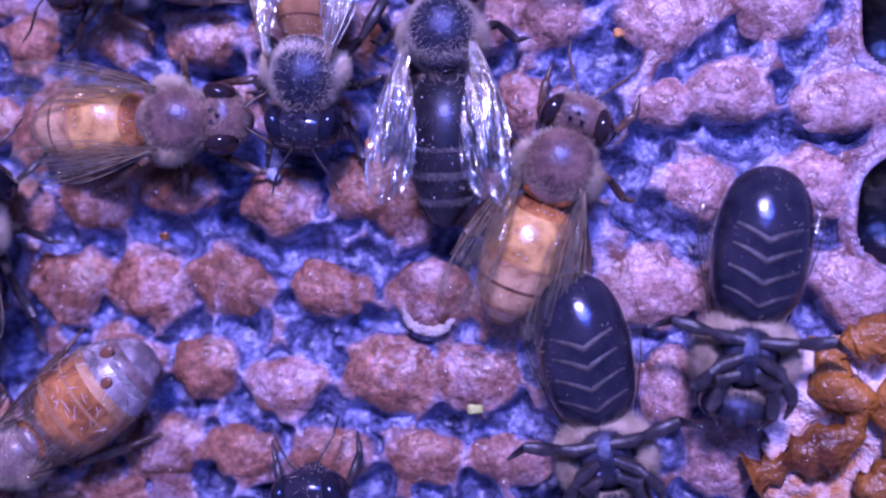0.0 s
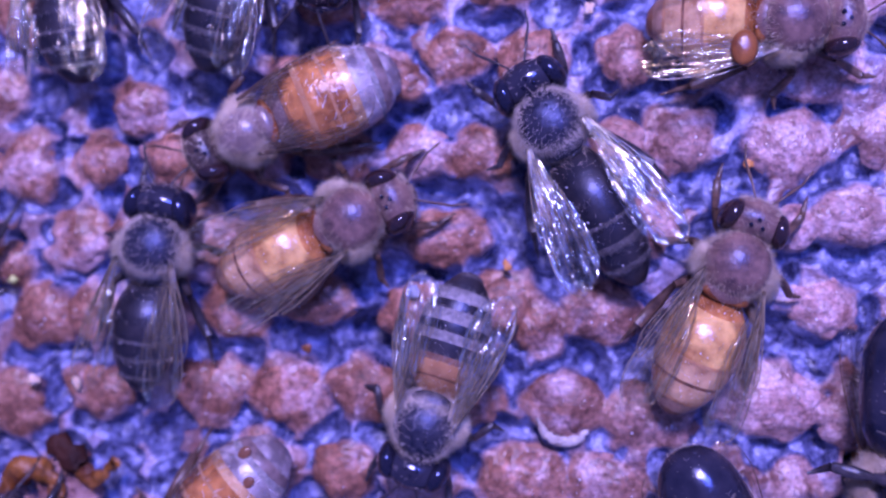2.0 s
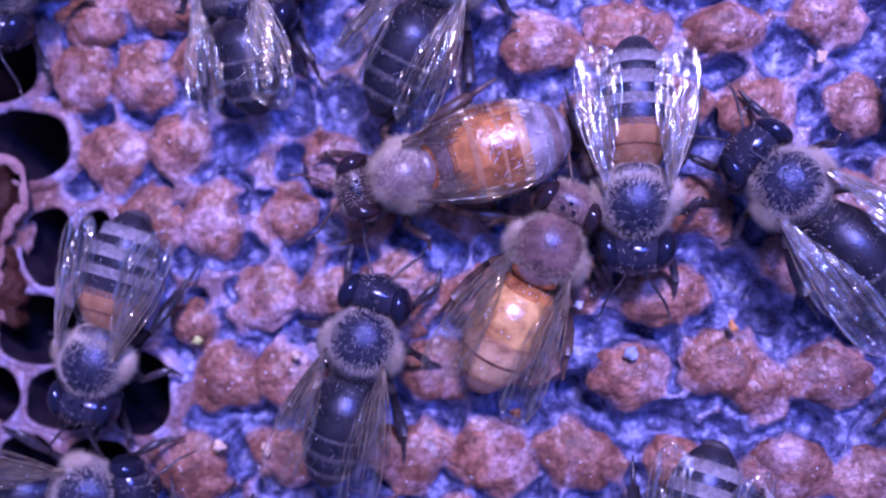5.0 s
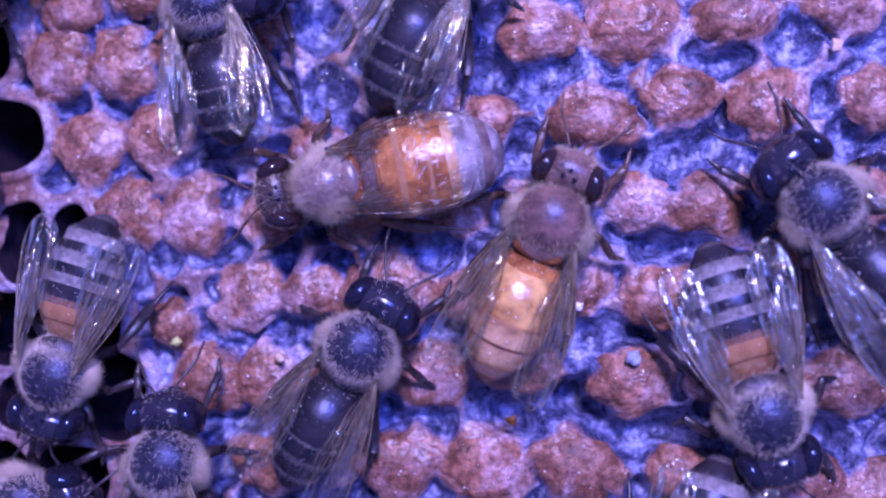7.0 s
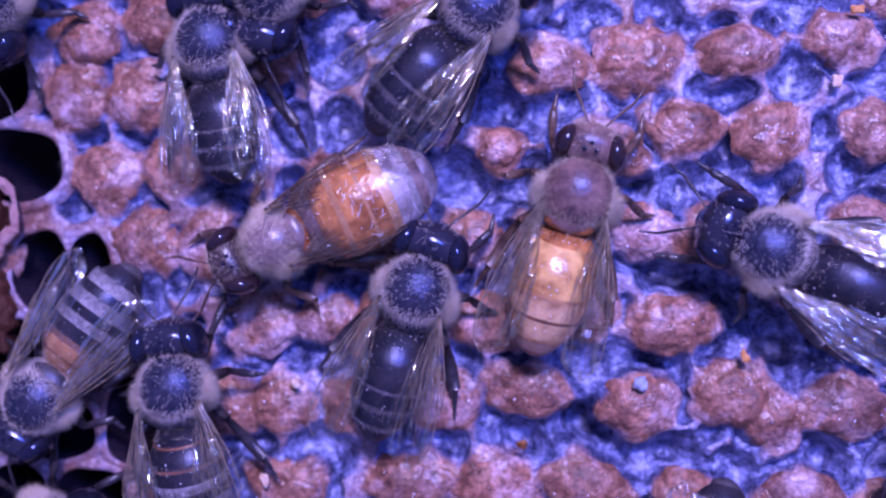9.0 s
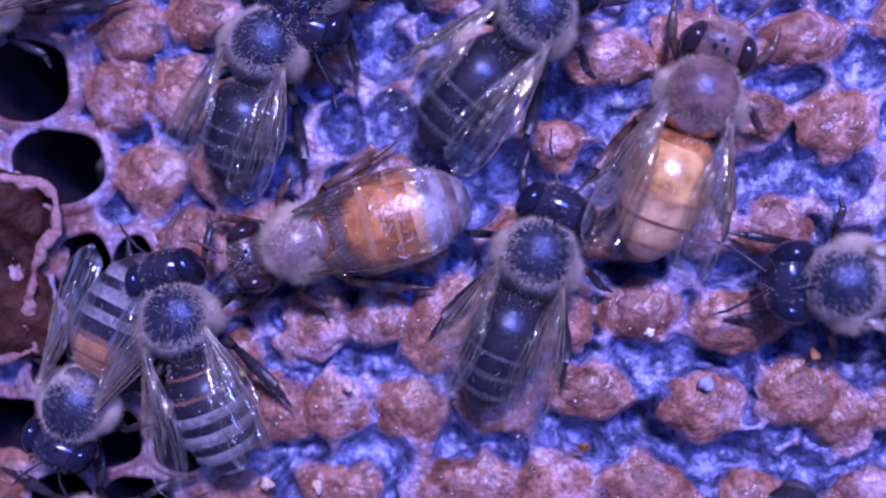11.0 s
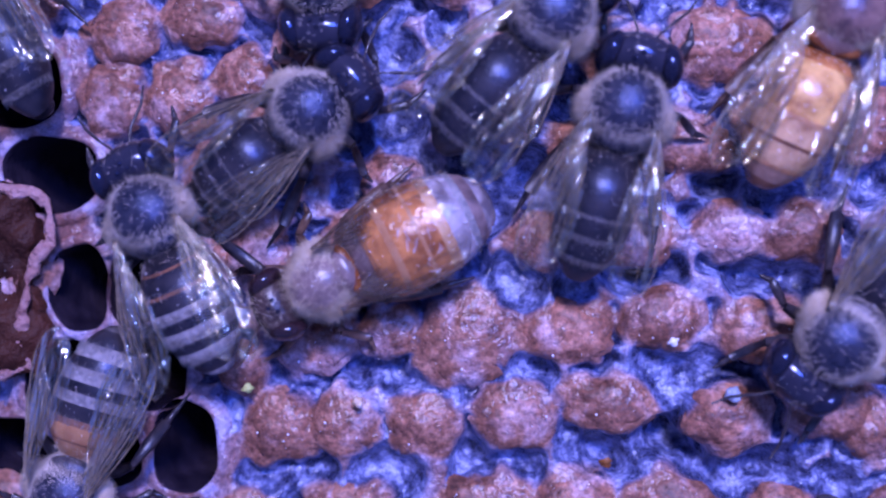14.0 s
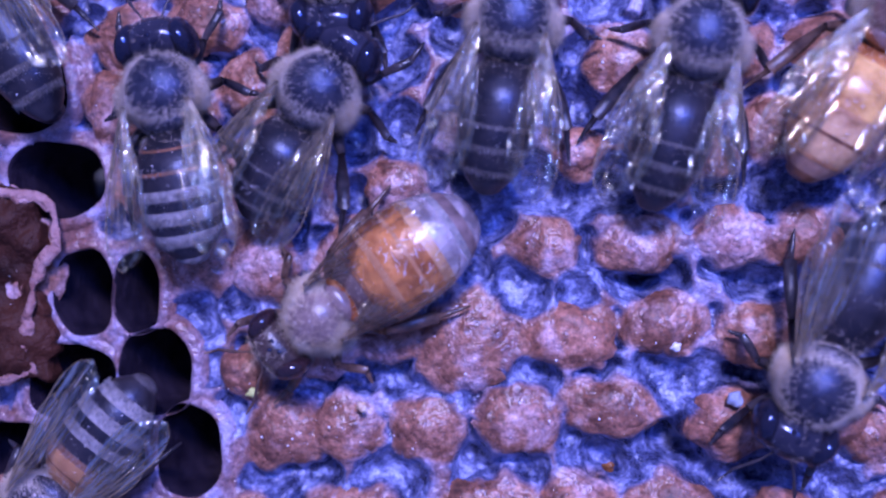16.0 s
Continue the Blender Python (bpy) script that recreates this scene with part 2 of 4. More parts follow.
def link(name, bm, mats, parent=None, label=""):
    me = bpy.data.meshes.new(name)
    bmesh.ops.scale(bm, vec=(MM, MM, MM), verts=bm.verts)
    bm.normal_update()
    bm.to_mesh(me)
    bm.free()
    for m in mats if isinstance(mats, (list, tuple)) else [mats]:
        me.materials.append(m)
    me.polygons.foreach_set("use_smooth", [True] * len(me.polygons))
    ob = new(name, me)
    ob.parent = parent
    if label:
        tagged(ob, label)
    return ob


def ball(bm, c, r, seg=20, rings=12, shape=None, mat=0):
    grid = []
    for i in range(rings + 1):
        th = math.pi * i / rings
        row = []
        for j in range(seg):
            ph = 2 * math.pi * j / seg
            p = Vector((math.sin(th) * math.cos(ph), math.cos(th), math.sin(th) * math.sin(ph)))
            if shape:
                p = shape(p)
            row.append(bm.verts.new((c[0] + p.x * r[0], c[1] + p.y * r[1], c[2] + p.z * r[2])))
            if i in (0, rings):
                break
        grid.append(row)
    for i in range(rings):
        a, b = grid[i], grid[i + 1]
        for j in range(seg):
            k = (j + 1) % seg
            quad = [a[j % len(a)], a[k % len(a)], b[k % len(b)], b[j % len(b)]]
            quad = list(dict.fromkeys(quad))
            if len(quad) > 2:
                bm.faces.new(quad).material_index = mat


def tube(bm, pts, radii, seg=8, flat=1.0, mat=0):
    pts = [Vector(p) for p in pts]
    loops = []
    for i, p in enumerate(pts):
        d = (pts[min(i + 1, len(pts) - 1)] - pts[max(i - 1, 0)]).normalized()
        up = Vector((0, 0, 1)) if abs(d.z) < 0.9 else Vector((1, 0, 0))
        s = d.cross(up).normalized()
        u = s.cross(d)
        loops.append([bm.verts.new(p + (s * math.cos(a) + u * math.sin(a) * flat) * radii[i]) for a in (2 * math.pi * j / seg for j in range(seg))])
    for a, b in zip(loops, loops[1:]):
        for j in range(seg):
            bm.faces.new((a[j], a[(j + 1) % seg], b[(j + 1) % seg], b[j])).material_index = mat
    bm.faces.new(loops[0]).material_index = mat
    bm.faces.new(loops[-1][::-1]).material_index = mat


# ---- the comb ----
# open cells: place, half width and half height
HOLES = ((-27.1, 2.0, 2.75, 2.05), (-28.9, 7.0, 2.4, 2.3), (-25.5, -4.3, 1.65, 2.32), (-22.45, -4.3, 1.24, 2.22), (-26.2, -9.4, 2.55, 2.08),
         (-21.4, -8.7, 2.03, 2.33), (-19.5, -13.1, 1.75, 2.5), (-30.1, -13.6, 2.6, 1.9), (-24.5, -13.7, 2.4, 1.8), (-22.2, -18.2, 2.2, 2.1),
         (-26.9, -18.0, 1.9, 1.9), (44.8, -0.2, 3.1, 3.1), (45.0, -10.7, 3.1, 3.1))
CAPS, PITS = [], []


def lids(*cells):
    """A row of capped cells: place, half width and half height of each lid."""
    CAPS.extend((x, y, (w, h)) for x, y, w, h in cells)


def hollows(*cells):
    """Hollows between the lids, coloured with painted blue light and shade: place and radius."""
    PITS.extend((x, y, 1.12 * r, darts.uniform(1.4, 2.5), darts.uniform(0, 3.1)) for x, y, r in cells)


darts = random.Random(31)
lids((-18.4, 10.4, 1.9, 1.6), (-22.8, 9.8, 2, 1.7), (20.1, 9.8, 1.8, 1.4), (14.7, 9, 2.1, 1.4), (9.3, 8.6, 2.4, 1.8), (4.5, 8.1, 2, 1.4), (-15.9, 6.9, 1.5, 1.5))
lids((-19.7, 6, 1.8, 1.7), (-23.6, 6, 1.9, 1.8), (12.1, 4.7, 1.7, 1.6), (22.1, 4.6, 1.4, 1.6), (16.5, 4.5, 2, 1.7), (1.8, 3.5, 1.4, 1.1), (7.3, 3.3, 2.3, 1.4))
lids((-17.6, 2, 1.7, 1.5), (-7.9, 1.5, 1.7, 1.4), (-21.6, 1.4, 2, 1.7), (37.5, 0.1, 2.1, 1.8), (25.4, 0, 1.9, 1.7), (31.5, -0.5, 2, 1.9), (21.7, -0.5, 1.6, 1.6))
lids((10, -1, 2, 1.4), (13.6, -1.1, 1.8, 1.6), (-5.6, -1.6, 1.6, 1.4), (0.3, -1.7, 1.8, 1.3), (5.2, -1.7, 1.8, 1.3), (-10.3, -2, 1.7, 1.5), (-19.1, -2.3, 2, 1.7))
lids((-15.1, -2.6, 1.8, 2), (35, -4.4, 2.3, 1.4), (41.4, -5, 2.6, 1.5), (31.7, -5.1, 1.5, 1.2), (24, -5.4, 1.4, 1.3), (6.3, -5.7, 2.1, 1.5), (11.7, -6.2, 2.4, 1.5))
lids((1.4, -6.4, 2.5, 1.6), (-8.3, -6.8, 1.6, 1.3), (-4, -7, 2.4, 2.4), (-11.8, -7.1, 1.9, 1.8), (-16.3, -8.7, 1.4, 1.5), (39.5, -9.2, 2.1, 1.4), (33.6, -9.5, 1.9, 1.5))
lids((15.1, -10.2, 2.2, 1.8), (3.7, -10.3, 2.2, 1.4), (21.1, -10.5, 2.3, 1.6), (9.6, -10.9, 2, 1.6), (-1.3, -11.2, 2.1, 1.5), (17.3, -11.3, 1.5, 1.5), (-6.4, -11.6, 1.8, 1.5))
lids((-10.8, -11.8, 1.8, 1.7), (-14.1, -11.8, 1.9, 2), (42, -14.9, 1.8, 1.8), (31.1, -15.3, 2.5, 1.9), (7.2, -15.8, 2.2, 1.8), (13, -15.9, 2.3, 1.4), (19.1, -15.9, 2.3, 1.8))
lids((2, -16, 2.4, 1.8), (-3.1, -16.3, 2.3, 1.9), (-10.1, -16.5, 2.2, 1.6), (24, -16.5, 2.6, 1.9), (-16.3, -17.5, 2.1, 2.1), (21.5, -20.5, 2.2, 1.5), (16.6, -20.8, 2.4, 1.8))
lids((32.4, -20.8, 1.5, 1.9), (5.5, -20.8, 1.9, 1.6), (10.7, -21.7, 2.1, 1.5), (23.8, -25.1, 1.9, 1.3), (18.9, -25.3, 2.2, 1.4), (13.4, -25.5, 2.1, 1.5), (3.1, -25.6, 2.2, 1.7))
lids((8, -25.7, 2, 1.5))
hollows((6.7, 10.5, 1.4), (20.2, 8.7, 1.2), (-18.6, 8.4, 1.3), (-8, 8.2, 1.5), (17.8, 7.9, 1.4), (22.5, 7.7, 1.5), (8.5, 7.1, 1.2), (14, 6.8, 1.6))
hollows((5.3, 6, 1.5), (1.8, 5.8, 1.5), (3.6, 5.2, 1.2), (21.1, 2.6, 1.4), (14.2, 2, 1.4), (17, 1.9, 1.4), (8.9, 1.8, 1.3), (4, 1.8, 1.5))
hollows((-0.6, 1.7, 1.6), (11.8, 1.4, 1.4), (-10.1, 0.9, 1.2), (1.4, 0.8, 1.5), (-8.4, 0.1, 1.4), (-14.1, -0.9, 1.4), (26.3, -2.4, 1.5), (28.6, -2.7, 1.6))
hollows((4.6, -3.1, 1.4), (10.9, -3.3, 1.4), (6.2, -3.4, 1.5), (-1.2, -3.8, 1.5), (-9.6, -4, 1.1), (-12.9, -4.2, 1.2), (13, -4.3, 1.6), (-6.2, -5.2, 1.5))
hollows((15.3, -5.3, 1.5), (35.5, -6.2, 1.9), (3.8, -6.2, 1.2), (39.2, -6.7, 1.6), (17.5, -6.9, 1.4), (-9.8, -8.3, 1.4), (9, -8.5, 1.6), (17.5, -8.5, 1.6))
hollows((6.5, -8.5, 1.6), (11.2, -8.6, 1.5), (3.3, -8.7, 1.4), (-0.1, -8.7, 1.2), (-7.2, -8.8, 1.4), (-14.2, -9, 1.4), (-2.9, -9.4, 1.5), (30.4, -11, 1.3))
hollows((7.7, -11.9, 1.7), (6.8, -12.1, 1.5), (-4.4, -12.4, 1.3), (19.6, -13, 1.6), (31.9, -13, 1.8), (4, -13.2, 1.7), (2.7, -13.4, 1.7), (12.4, -13.7, 1.4))
hollows((10.7, -13.8, 1.7), (-1.2, -14, 1.5), (8.4, -14.1, 1.5), (20.7, -14.2, 1.4), (-3.5, -14.3, 1.5), (-12.3, -14.3, 1.6), (-8.2, -14.5, 1.8), (15.4, -14.7, 1.5))
hollows((14.9, -18, 1.3), (17.6, -18.2, 1.6), (-8.7, -18.5, 1.4), (8, -18.6, 1.5), (12.2, -18.7, 1.5), (4.7, -18.9, 1.4), (-6.2, -19.4, 1.2), (23.7, -22.2, 1.3))
hollows((8.5, -23.3, 1.4), (13, -23.4, 1.5), (20.1, -23.7, 1.6))


def in_hole(x, y, margin):
    return any(math.hypot((x - a) / w, (y - b) / h) < 1 + (margin - 2.4) / min(w, h) for a, b, w, h in HOLES)


rnd = random.Random(7)
# the same pattern goes on over the rest of the comb
for row in range(-9, 7):
    for col in range(-9, 13):
        x, y = 4.75 * (col + 0.5 * (row % 2)) + rnd.uniform(-0.35, 0.35), 4.15 * row - 4 + rnd.uniform(-0.35, 0.35)
        if not in_hole(x, y, 3.4) and all(math.hypot(x - a, y - b) > 4.1 for a, b, _ in CAPS) and all(math.hypot(x - a, y - b) > r + 1.7 for a, b, r, _, _ in PITS):
            CAPS.append((x, y, (2.1 * rnd.uniform(0.9, 1.1), 1.75 * rnd.uniform(0.9, 1.1))))
CAPS = [c for c in CAPS if not in_hole(c[0], c[1], 2.7)]
for k in range(26000):
    px, py = darts.uniform(-42, 58), darts.uniform(-36, 25)
    near = min((math.hypot((px - a) / w, (py - b) / h) - 1) * h for a, b, (w, h) in CAPS)
    size = min(1.6, near + 0.75) * darts.uniform(0.85, 1.05)
    smooth_wax = px > 25 and py > -16 and darts.random() < 0.75
    if size > 0.8 and not smooth_wax and not in_hole(px, py, 3.2 + 0.3 * size) and all(math.hypot(px - a, py - b) > 0.80 * (size + r) for a, b, r, _, _ in PITS):
        PITS.append((px, py, size, darts.uniform(1.2, 2.2), darts.uniform(0, 3.1)))


def soft_noise(X, Y, cell, seed):
    """Smooth value noise of about -1 to 1 with features of the given size."""
    g = np.random.RandomState(seed).uniform(-1, 1, (256, 256))
    u, v = (X + 500) / cell, (Y + 500) / cell
    i, j = np.floor(u).astype(int), np.floor(v).astype(int)
    a, b = u - i, v - j
    a, b = a * a * (3 - 2 * a), b * b * (3 - 2 * b)
    at = lambda p, q: g[p % 256, q % 256]
    return (at(i, j) * (1 - a) + at(i + 1, j) * a) * (1 - b) + (at(i, j + 1) * (1 - a) + at(i + 1, j + 1) * a) * b


def build_comb():
    step, x0, x1, y0, y1 = 0.2, -44.0, 60.0, -38.0, 27.0
    xs, ys = np.arange(x0, x1 + 0.01, step), np.arange(y0, y1 + 0.01, step)
    X, Y = np.meshgrid(xs, ys)
    wob, mid, fine = soft_noise(X, Y, 5.0, 1), soft_noise(X, Y, 1.7, 2), soft_noise(X, Y, 0.75, 3)
    grit = soft_noise(X, Y, 0.42, 5)
    Xw, Yw = X + 0.55 * mid + 0.28 * fine, Y + 0.55 * soft_noise(X, Y, 1.7, 6) + 0.28 * soft_noise(X, Y, 0.75, 7)
    Xp, Yp = X + 0.26 * mid + 0.14 * fine, Y + 0.26 * soft_noise(X, Y, 1.7, 6) + 0.14 * soft_noise(X, Y, 0.75, 7)
    Z = 0.30 * wob + 0.20 * mid + 0.10 * fine + 0.04 * grit
    pit, lid, dome = np.zeros_like(X), np.zeros_like(X), np.zeros_like(X)
    for cx, cy, size in CAPS:
        lid = np.maximum(lid, np.clip((1.40 - np.hypot((Xw - cx) / size[0], (Yw - cy) / size[1])) / 0.5, 0, 1))
        dome = np.maximum(dome, 0.62 - 0.52 * (((X - cx) / size[0]) ** 2 + ((Y - cy) / size[1]) ** 2))
    lid = lid * lid * (3 - 2 * lid)
    for px, py, r, d, turn in PITS:
        u = (Xp - px) * math.cos(turn) + (Yp - py) * math.sin(turn)
        v = -(Xp - px) * math.sin(turn) + (Yp - py) * math.cos(turn)
        q = np.sqrt(u * u * 0.9 + v * v * 1.12) / r
        m = np.clip(1.22 - q * q, 0, 1.2) * np.clip((1.22 - q) / 0.3, 0, 1) * (1 - 0.92 * lid)
        Z -= m * 0.8 * (d + 0.16 * fine + 0.08 * grit)
        # mask for the painted light and shade of the hollows
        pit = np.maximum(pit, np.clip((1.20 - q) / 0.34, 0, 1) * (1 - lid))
    Z = Z * (1 - 0.85 * lid) + (dome + 0.08 * fine + 0.04 * grit) * lid
    gone = np.zeros(X.shape, bool)
    for hx, hy, hw, hh in HOLES:
        q = (np.abs((X - hx) / hw) ** 2.5 + np.abs((Y - hy) / hh) ** 2.5) ** 0.4
        near = np.clip((1.5 - q) / 0.4, 0, 1)
        Z, pit = Z * (1 - near), pit * (1 - near)
        gone |= q < 1 + 0.30 / min(hw, hh)
    ny, nx = X.shape
    verts = np.stack([X, Y, Z], -1).reshape(-1, 3) * MM
    idx = np.arange(nx * ny).reshape(ny, nx)
    faces = np.stack([idx[:-1, :-1], idx[:-1, 1:], idx[1:, 1:], idx[1:, :-1]], -1).reshape(-1, 4)
    faces = faces[~gone.reshape(-1)[faces].all(axis=1)]
    border = np.concatenate([idx[0, :], idx[1:, -1], idx[-1, -2::-1], idx[-2:0:-1, 0]])
    low = verts[border].copy()
    low[:, 2] = -0.0125
    n0, nb = len(verts), len(border)
    k = np.arange(nb)
    skirt = np.stack([border, n0 + k, n0 + (k + 1) % nb, border[(k + 1) % nb]], -1)
    me = bpy.data.meshes.new("wax_sheet")
    me.from_pydata(np.concatenate([verts, low]).tolist(), [], np.concatenate([faces, skirt]).tolist() + [(n0 + k).tolist()[::-1]])
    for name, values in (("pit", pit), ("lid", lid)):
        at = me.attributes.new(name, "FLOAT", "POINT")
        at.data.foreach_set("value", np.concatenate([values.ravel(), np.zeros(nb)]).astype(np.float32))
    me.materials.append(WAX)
    me.polygons.foreach_set("use_smooth", [True] * len(me.polygons))
    comb = tagged(new("honeycomb"), "brood comb of pale wax with brown capped cells", "honeycomb", kind="structure")
    sheet = new("wax_sheet", me)
    sheet.parent = comb
    tagged(sheet, "lavender wax between cells, hollows painted with blue light and navy shade", kind="stuff")
    return comb


def build_open_cells(comb):
    """Empty cells: a raised lip of wax round a deep cup, its shade put into the dark colour."""
    for hx, hy, hw, hh in HOLES:
        bm = bmesh.new()
        seg, ph = 36, rnd.uniform(0, 6.28)
        ring = []
        for k in range(seg):
            a = 2 * math.pi * k / seg
            c, d = math.cos(a), math.sin(a)
            grow = (abs(c) ** 2.5 + abs(d) ** 2.5) ** -0.4 * (1 + 0.02 * math.cos(6 * a + ph) + 0.025 * math.sin(3 * a + ph))
            ring.append(((hw + 0.1) * c * grow, (hh + 0.1) * d * grow, c, d))
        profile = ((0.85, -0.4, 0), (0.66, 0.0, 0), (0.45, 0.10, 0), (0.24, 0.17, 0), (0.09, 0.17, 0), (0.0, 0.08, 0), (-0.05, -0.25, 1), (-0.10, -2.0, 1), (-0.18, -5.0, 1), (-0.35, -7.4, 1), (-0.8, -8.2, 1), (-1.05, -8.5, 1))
        near = [(a - hx, b - hy, w, h) for a, b, w, h in HOLES if (a, b) != (hx, hy)]

        def room(x, y, c, d, f):
            """How far the lip may reach out before it meets the next cell."""
            while f > 0.05 and any(abs((x + f * c - a) / (w + 0.12)) ** 2.5 + abs((y + f * d - b) / (h + 0.12)) ** 2.5 < 1 for a, b, w, h in near):
                f *= 0.6
            return f

        ring_at = lambda x, y, c, d, f: (x + room(x, y, c, d, f) * c, y + room(x, y, c, d, f) * d)
        loops = [[bm.verts.new((*ring_at(x, y, c, d, f), z + 0.05 * math.sin(5 * k / seg * 6.28 + ph) * (z > -0.3))) for k, (x, y, c, d) in enumerate(ring)] for f, z, _ in profile]
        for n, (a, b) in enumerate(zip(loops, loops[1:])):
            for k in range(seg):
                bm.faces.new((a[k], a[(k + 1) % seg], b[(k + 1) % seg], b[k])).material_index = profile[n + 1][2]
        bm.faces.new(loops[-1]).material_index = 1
        cell = link("open_cell", bm, [WAX, CAVE_SHADE], comb, "empty open cell of old wax, walls painted darker as shade")
        cell.matrix_basis = pose(hx * MM, hy * MM, 0)


def cap_mesh(seed):
    r = random.Random(seed)
    bm = bmesh.new()
    seg, rings = 28, 9
    ph = [r.uniform(0, 6.28) for _ in range(4)]
    dent = r.choice((0.0, 0.0, 0.08, 0.15, 0.22))
    high = r.uniform(0.94, 1.06)
    loops = []
    for i in range(rings + 1):
        q = i / rings
        row = []
        for j in range(seg):
            a = 2 * math.pi * j / seg
            out = 1.04 + 0.04 * math.cos(6 * a + ph[0]) + 0.07 * math.sin(2 * a + ph[1]) + 0.06 * math.sin(3 * a + ph[2]) + 0.06 * math.sin(5 * a + ph[3]) + 0.04 * math.sin(9 * a + ph[1])
            rad = 2.0 * q * out
            z = high - 0.33 - 0.55 * q * q - 0.40 * q ** 6 - dent * math.exp(-(q / 0.34) ** 2)
            z += (0.07 * math.sin(4 * q + 2 * a + ph[3]) + 0.05 * math.sin(7 * q - 4 * a + ph[2]) + 0.03 * math.sin(11 * q + 7 * a)) * q
            row.append(bm.verts.new((rad * math.cos(a), rad * math.sin(a), z)))
            if i == 0:
                break
        loops.append(row)
    for i in range(rings):
        a, b = loops[i], loops[i + 1]
        for j in range(seg):
            k = (j + 1) % seg
            if i == 0:
                bm.faces.new((a[0], b[j], b[k]))
            else:
                bm.faces.new((a[j], b[j], b[k], a[k]))
    bmesh.ops.scale(bm, vec=(MM, MM, MM), verts=bm.verts)
    me = bpy.data.meshes.new("cell_cap")
    bm.to_mesh(me)
    bm.free()
    me.materials.append(CAP)
    me.polygons.foreach_set("use_smooth", [True] * len(me.polygons))
    return me


def build_caps(comb):
    shapes = [cap_mesh(k) for k in range(12)]
    for x, y, size in CAPS:
        ob = new("cell_cap", rnd.choice(shapes))
        ob.parent = comb
        ob.matrix_basis = pose(x * MM, y * MM, 0, rnd.uniform(-2.5, 2.5), rnd.uniform(-2.5, 2.5), rnd.uniform(-14, 14)) @ Matrix.Diagonal((size[0] / 2 * rnd.choice((-1, 1)), size[1] / 2, rnd.uniform(0.96, 1.1), 1))


def torn_flap(seed, cx, cy, w, h, turn, mat, label, lift=1.5):
    """A ragged curled sheet of broken wax lying on the comb."""
    r = random.Random(seed)
    bm = bmesh.new()
    nu, nv = 40, 40
    ph = [r.uniform(0, 6.28) for _ in range(8)]
    top, low = [], []
    for i in range(nu + 1):
        for j in range(nv + 1):
            u, v = 2 * i / nu - 1, 2 * j / nv - 1
            a = math.atan2(v, u)
            d = max(abs(u), abs(v))
            edge = 1 + 0.07 * math.sin(3 * a + ph[0]) + 0.05 * math.sin(7 * a + ph[1]) + 0.03 * math.sin(19 * a + ph[2]) + 0.03 * math.sin(37 * a + ph[5])
            x, y = u * w / 2 * edge, v * h / 2 * edge
            n = math.sin(x * 0.9 + ph[3]) * math.sin(y * 0.8 + ph[4]) + 0.5 * math.sin(2.1 * x + ph[6]) * math.sin(2.4 * y + ph[7])
            z = 0.5 + lift * (0.55 + 0.42 * n) * (1 - 0.5 * d ** 4) + 0.12 * r.uniform(-1, 1)
            top.append(bm.verts.new((x, y, z)))
            low.append(bm.verts.new((x * 0.98, y * 0.98, -0.6)))
    at = lambda g, i, j: g[i * (nv + 1) + j]
    for i in range(nu):
        for j in range(nv):
            bm.faces.new((at(top, i, j), at(top, i + 1, j), at(top, i + 1, j + 1), at(top, i, j + 1)))
    rim = [(i, 0) for i in range(nu)] + [(nu, j) for j in range(nv)] + [(i, nv) for i in range(nu, 0, -1)] + [(0, j) for j in range(nv, 0, -1)]
    for p, q in zip(rim, rim[1:] + rim[:1]):
        bm.faces.new((at(top, *q), at(top, *p), at(low, *p), at(low, *q)))
    thing = tagged(new("torn_wax_flap"), label, "wax flap")
    thing.matrix_basis = pose(cx * MM, cy * MM, 0, 0, 0, turn)
    link("crust", bm, mat, thing)
    return thing


def torn_edge(thing, seed, path, radius, mat, label):
    """A thick ragged lip of wax along one edge of a flap."""
    r = random.Random(seed)
    back = thing.matrix_basis.inverted()
    pts = [back @ Vector((x * MM, y * MM, z * MM)) / MM for x, y, z in path]
    line = []
    for p, q in zip(pts, pts[1:]):
        n = max(2, int((q - p).length / 0.35))
        line += [p.lerp(q, k / n) for k in range(n)]
    line = [p + Vector((r.uniform(-0.12, 0.12), r.uniform(-0.12, 0.12), r.uniform(-0.12, 0.12))) for p in line + [pts[-1]]]
    bm = bmesh.new()
    tube(bm, line, [radius * (0.9 + 0.3 * math.sin(0.55 * k + seed) + 0.2 * math.sin(1.7 * k) + r.uniform(-0.12, 0.12)) for k in range(len(line))], 14, 0.7)
    for v in bm.verts:
        v.co += Vector((r.uniform(-1, 1), r.uniform(-1, 1), r.uniform(-1, 1))) * 0.10 * radius
    link("torn_edge", bm, mat, thing, label)


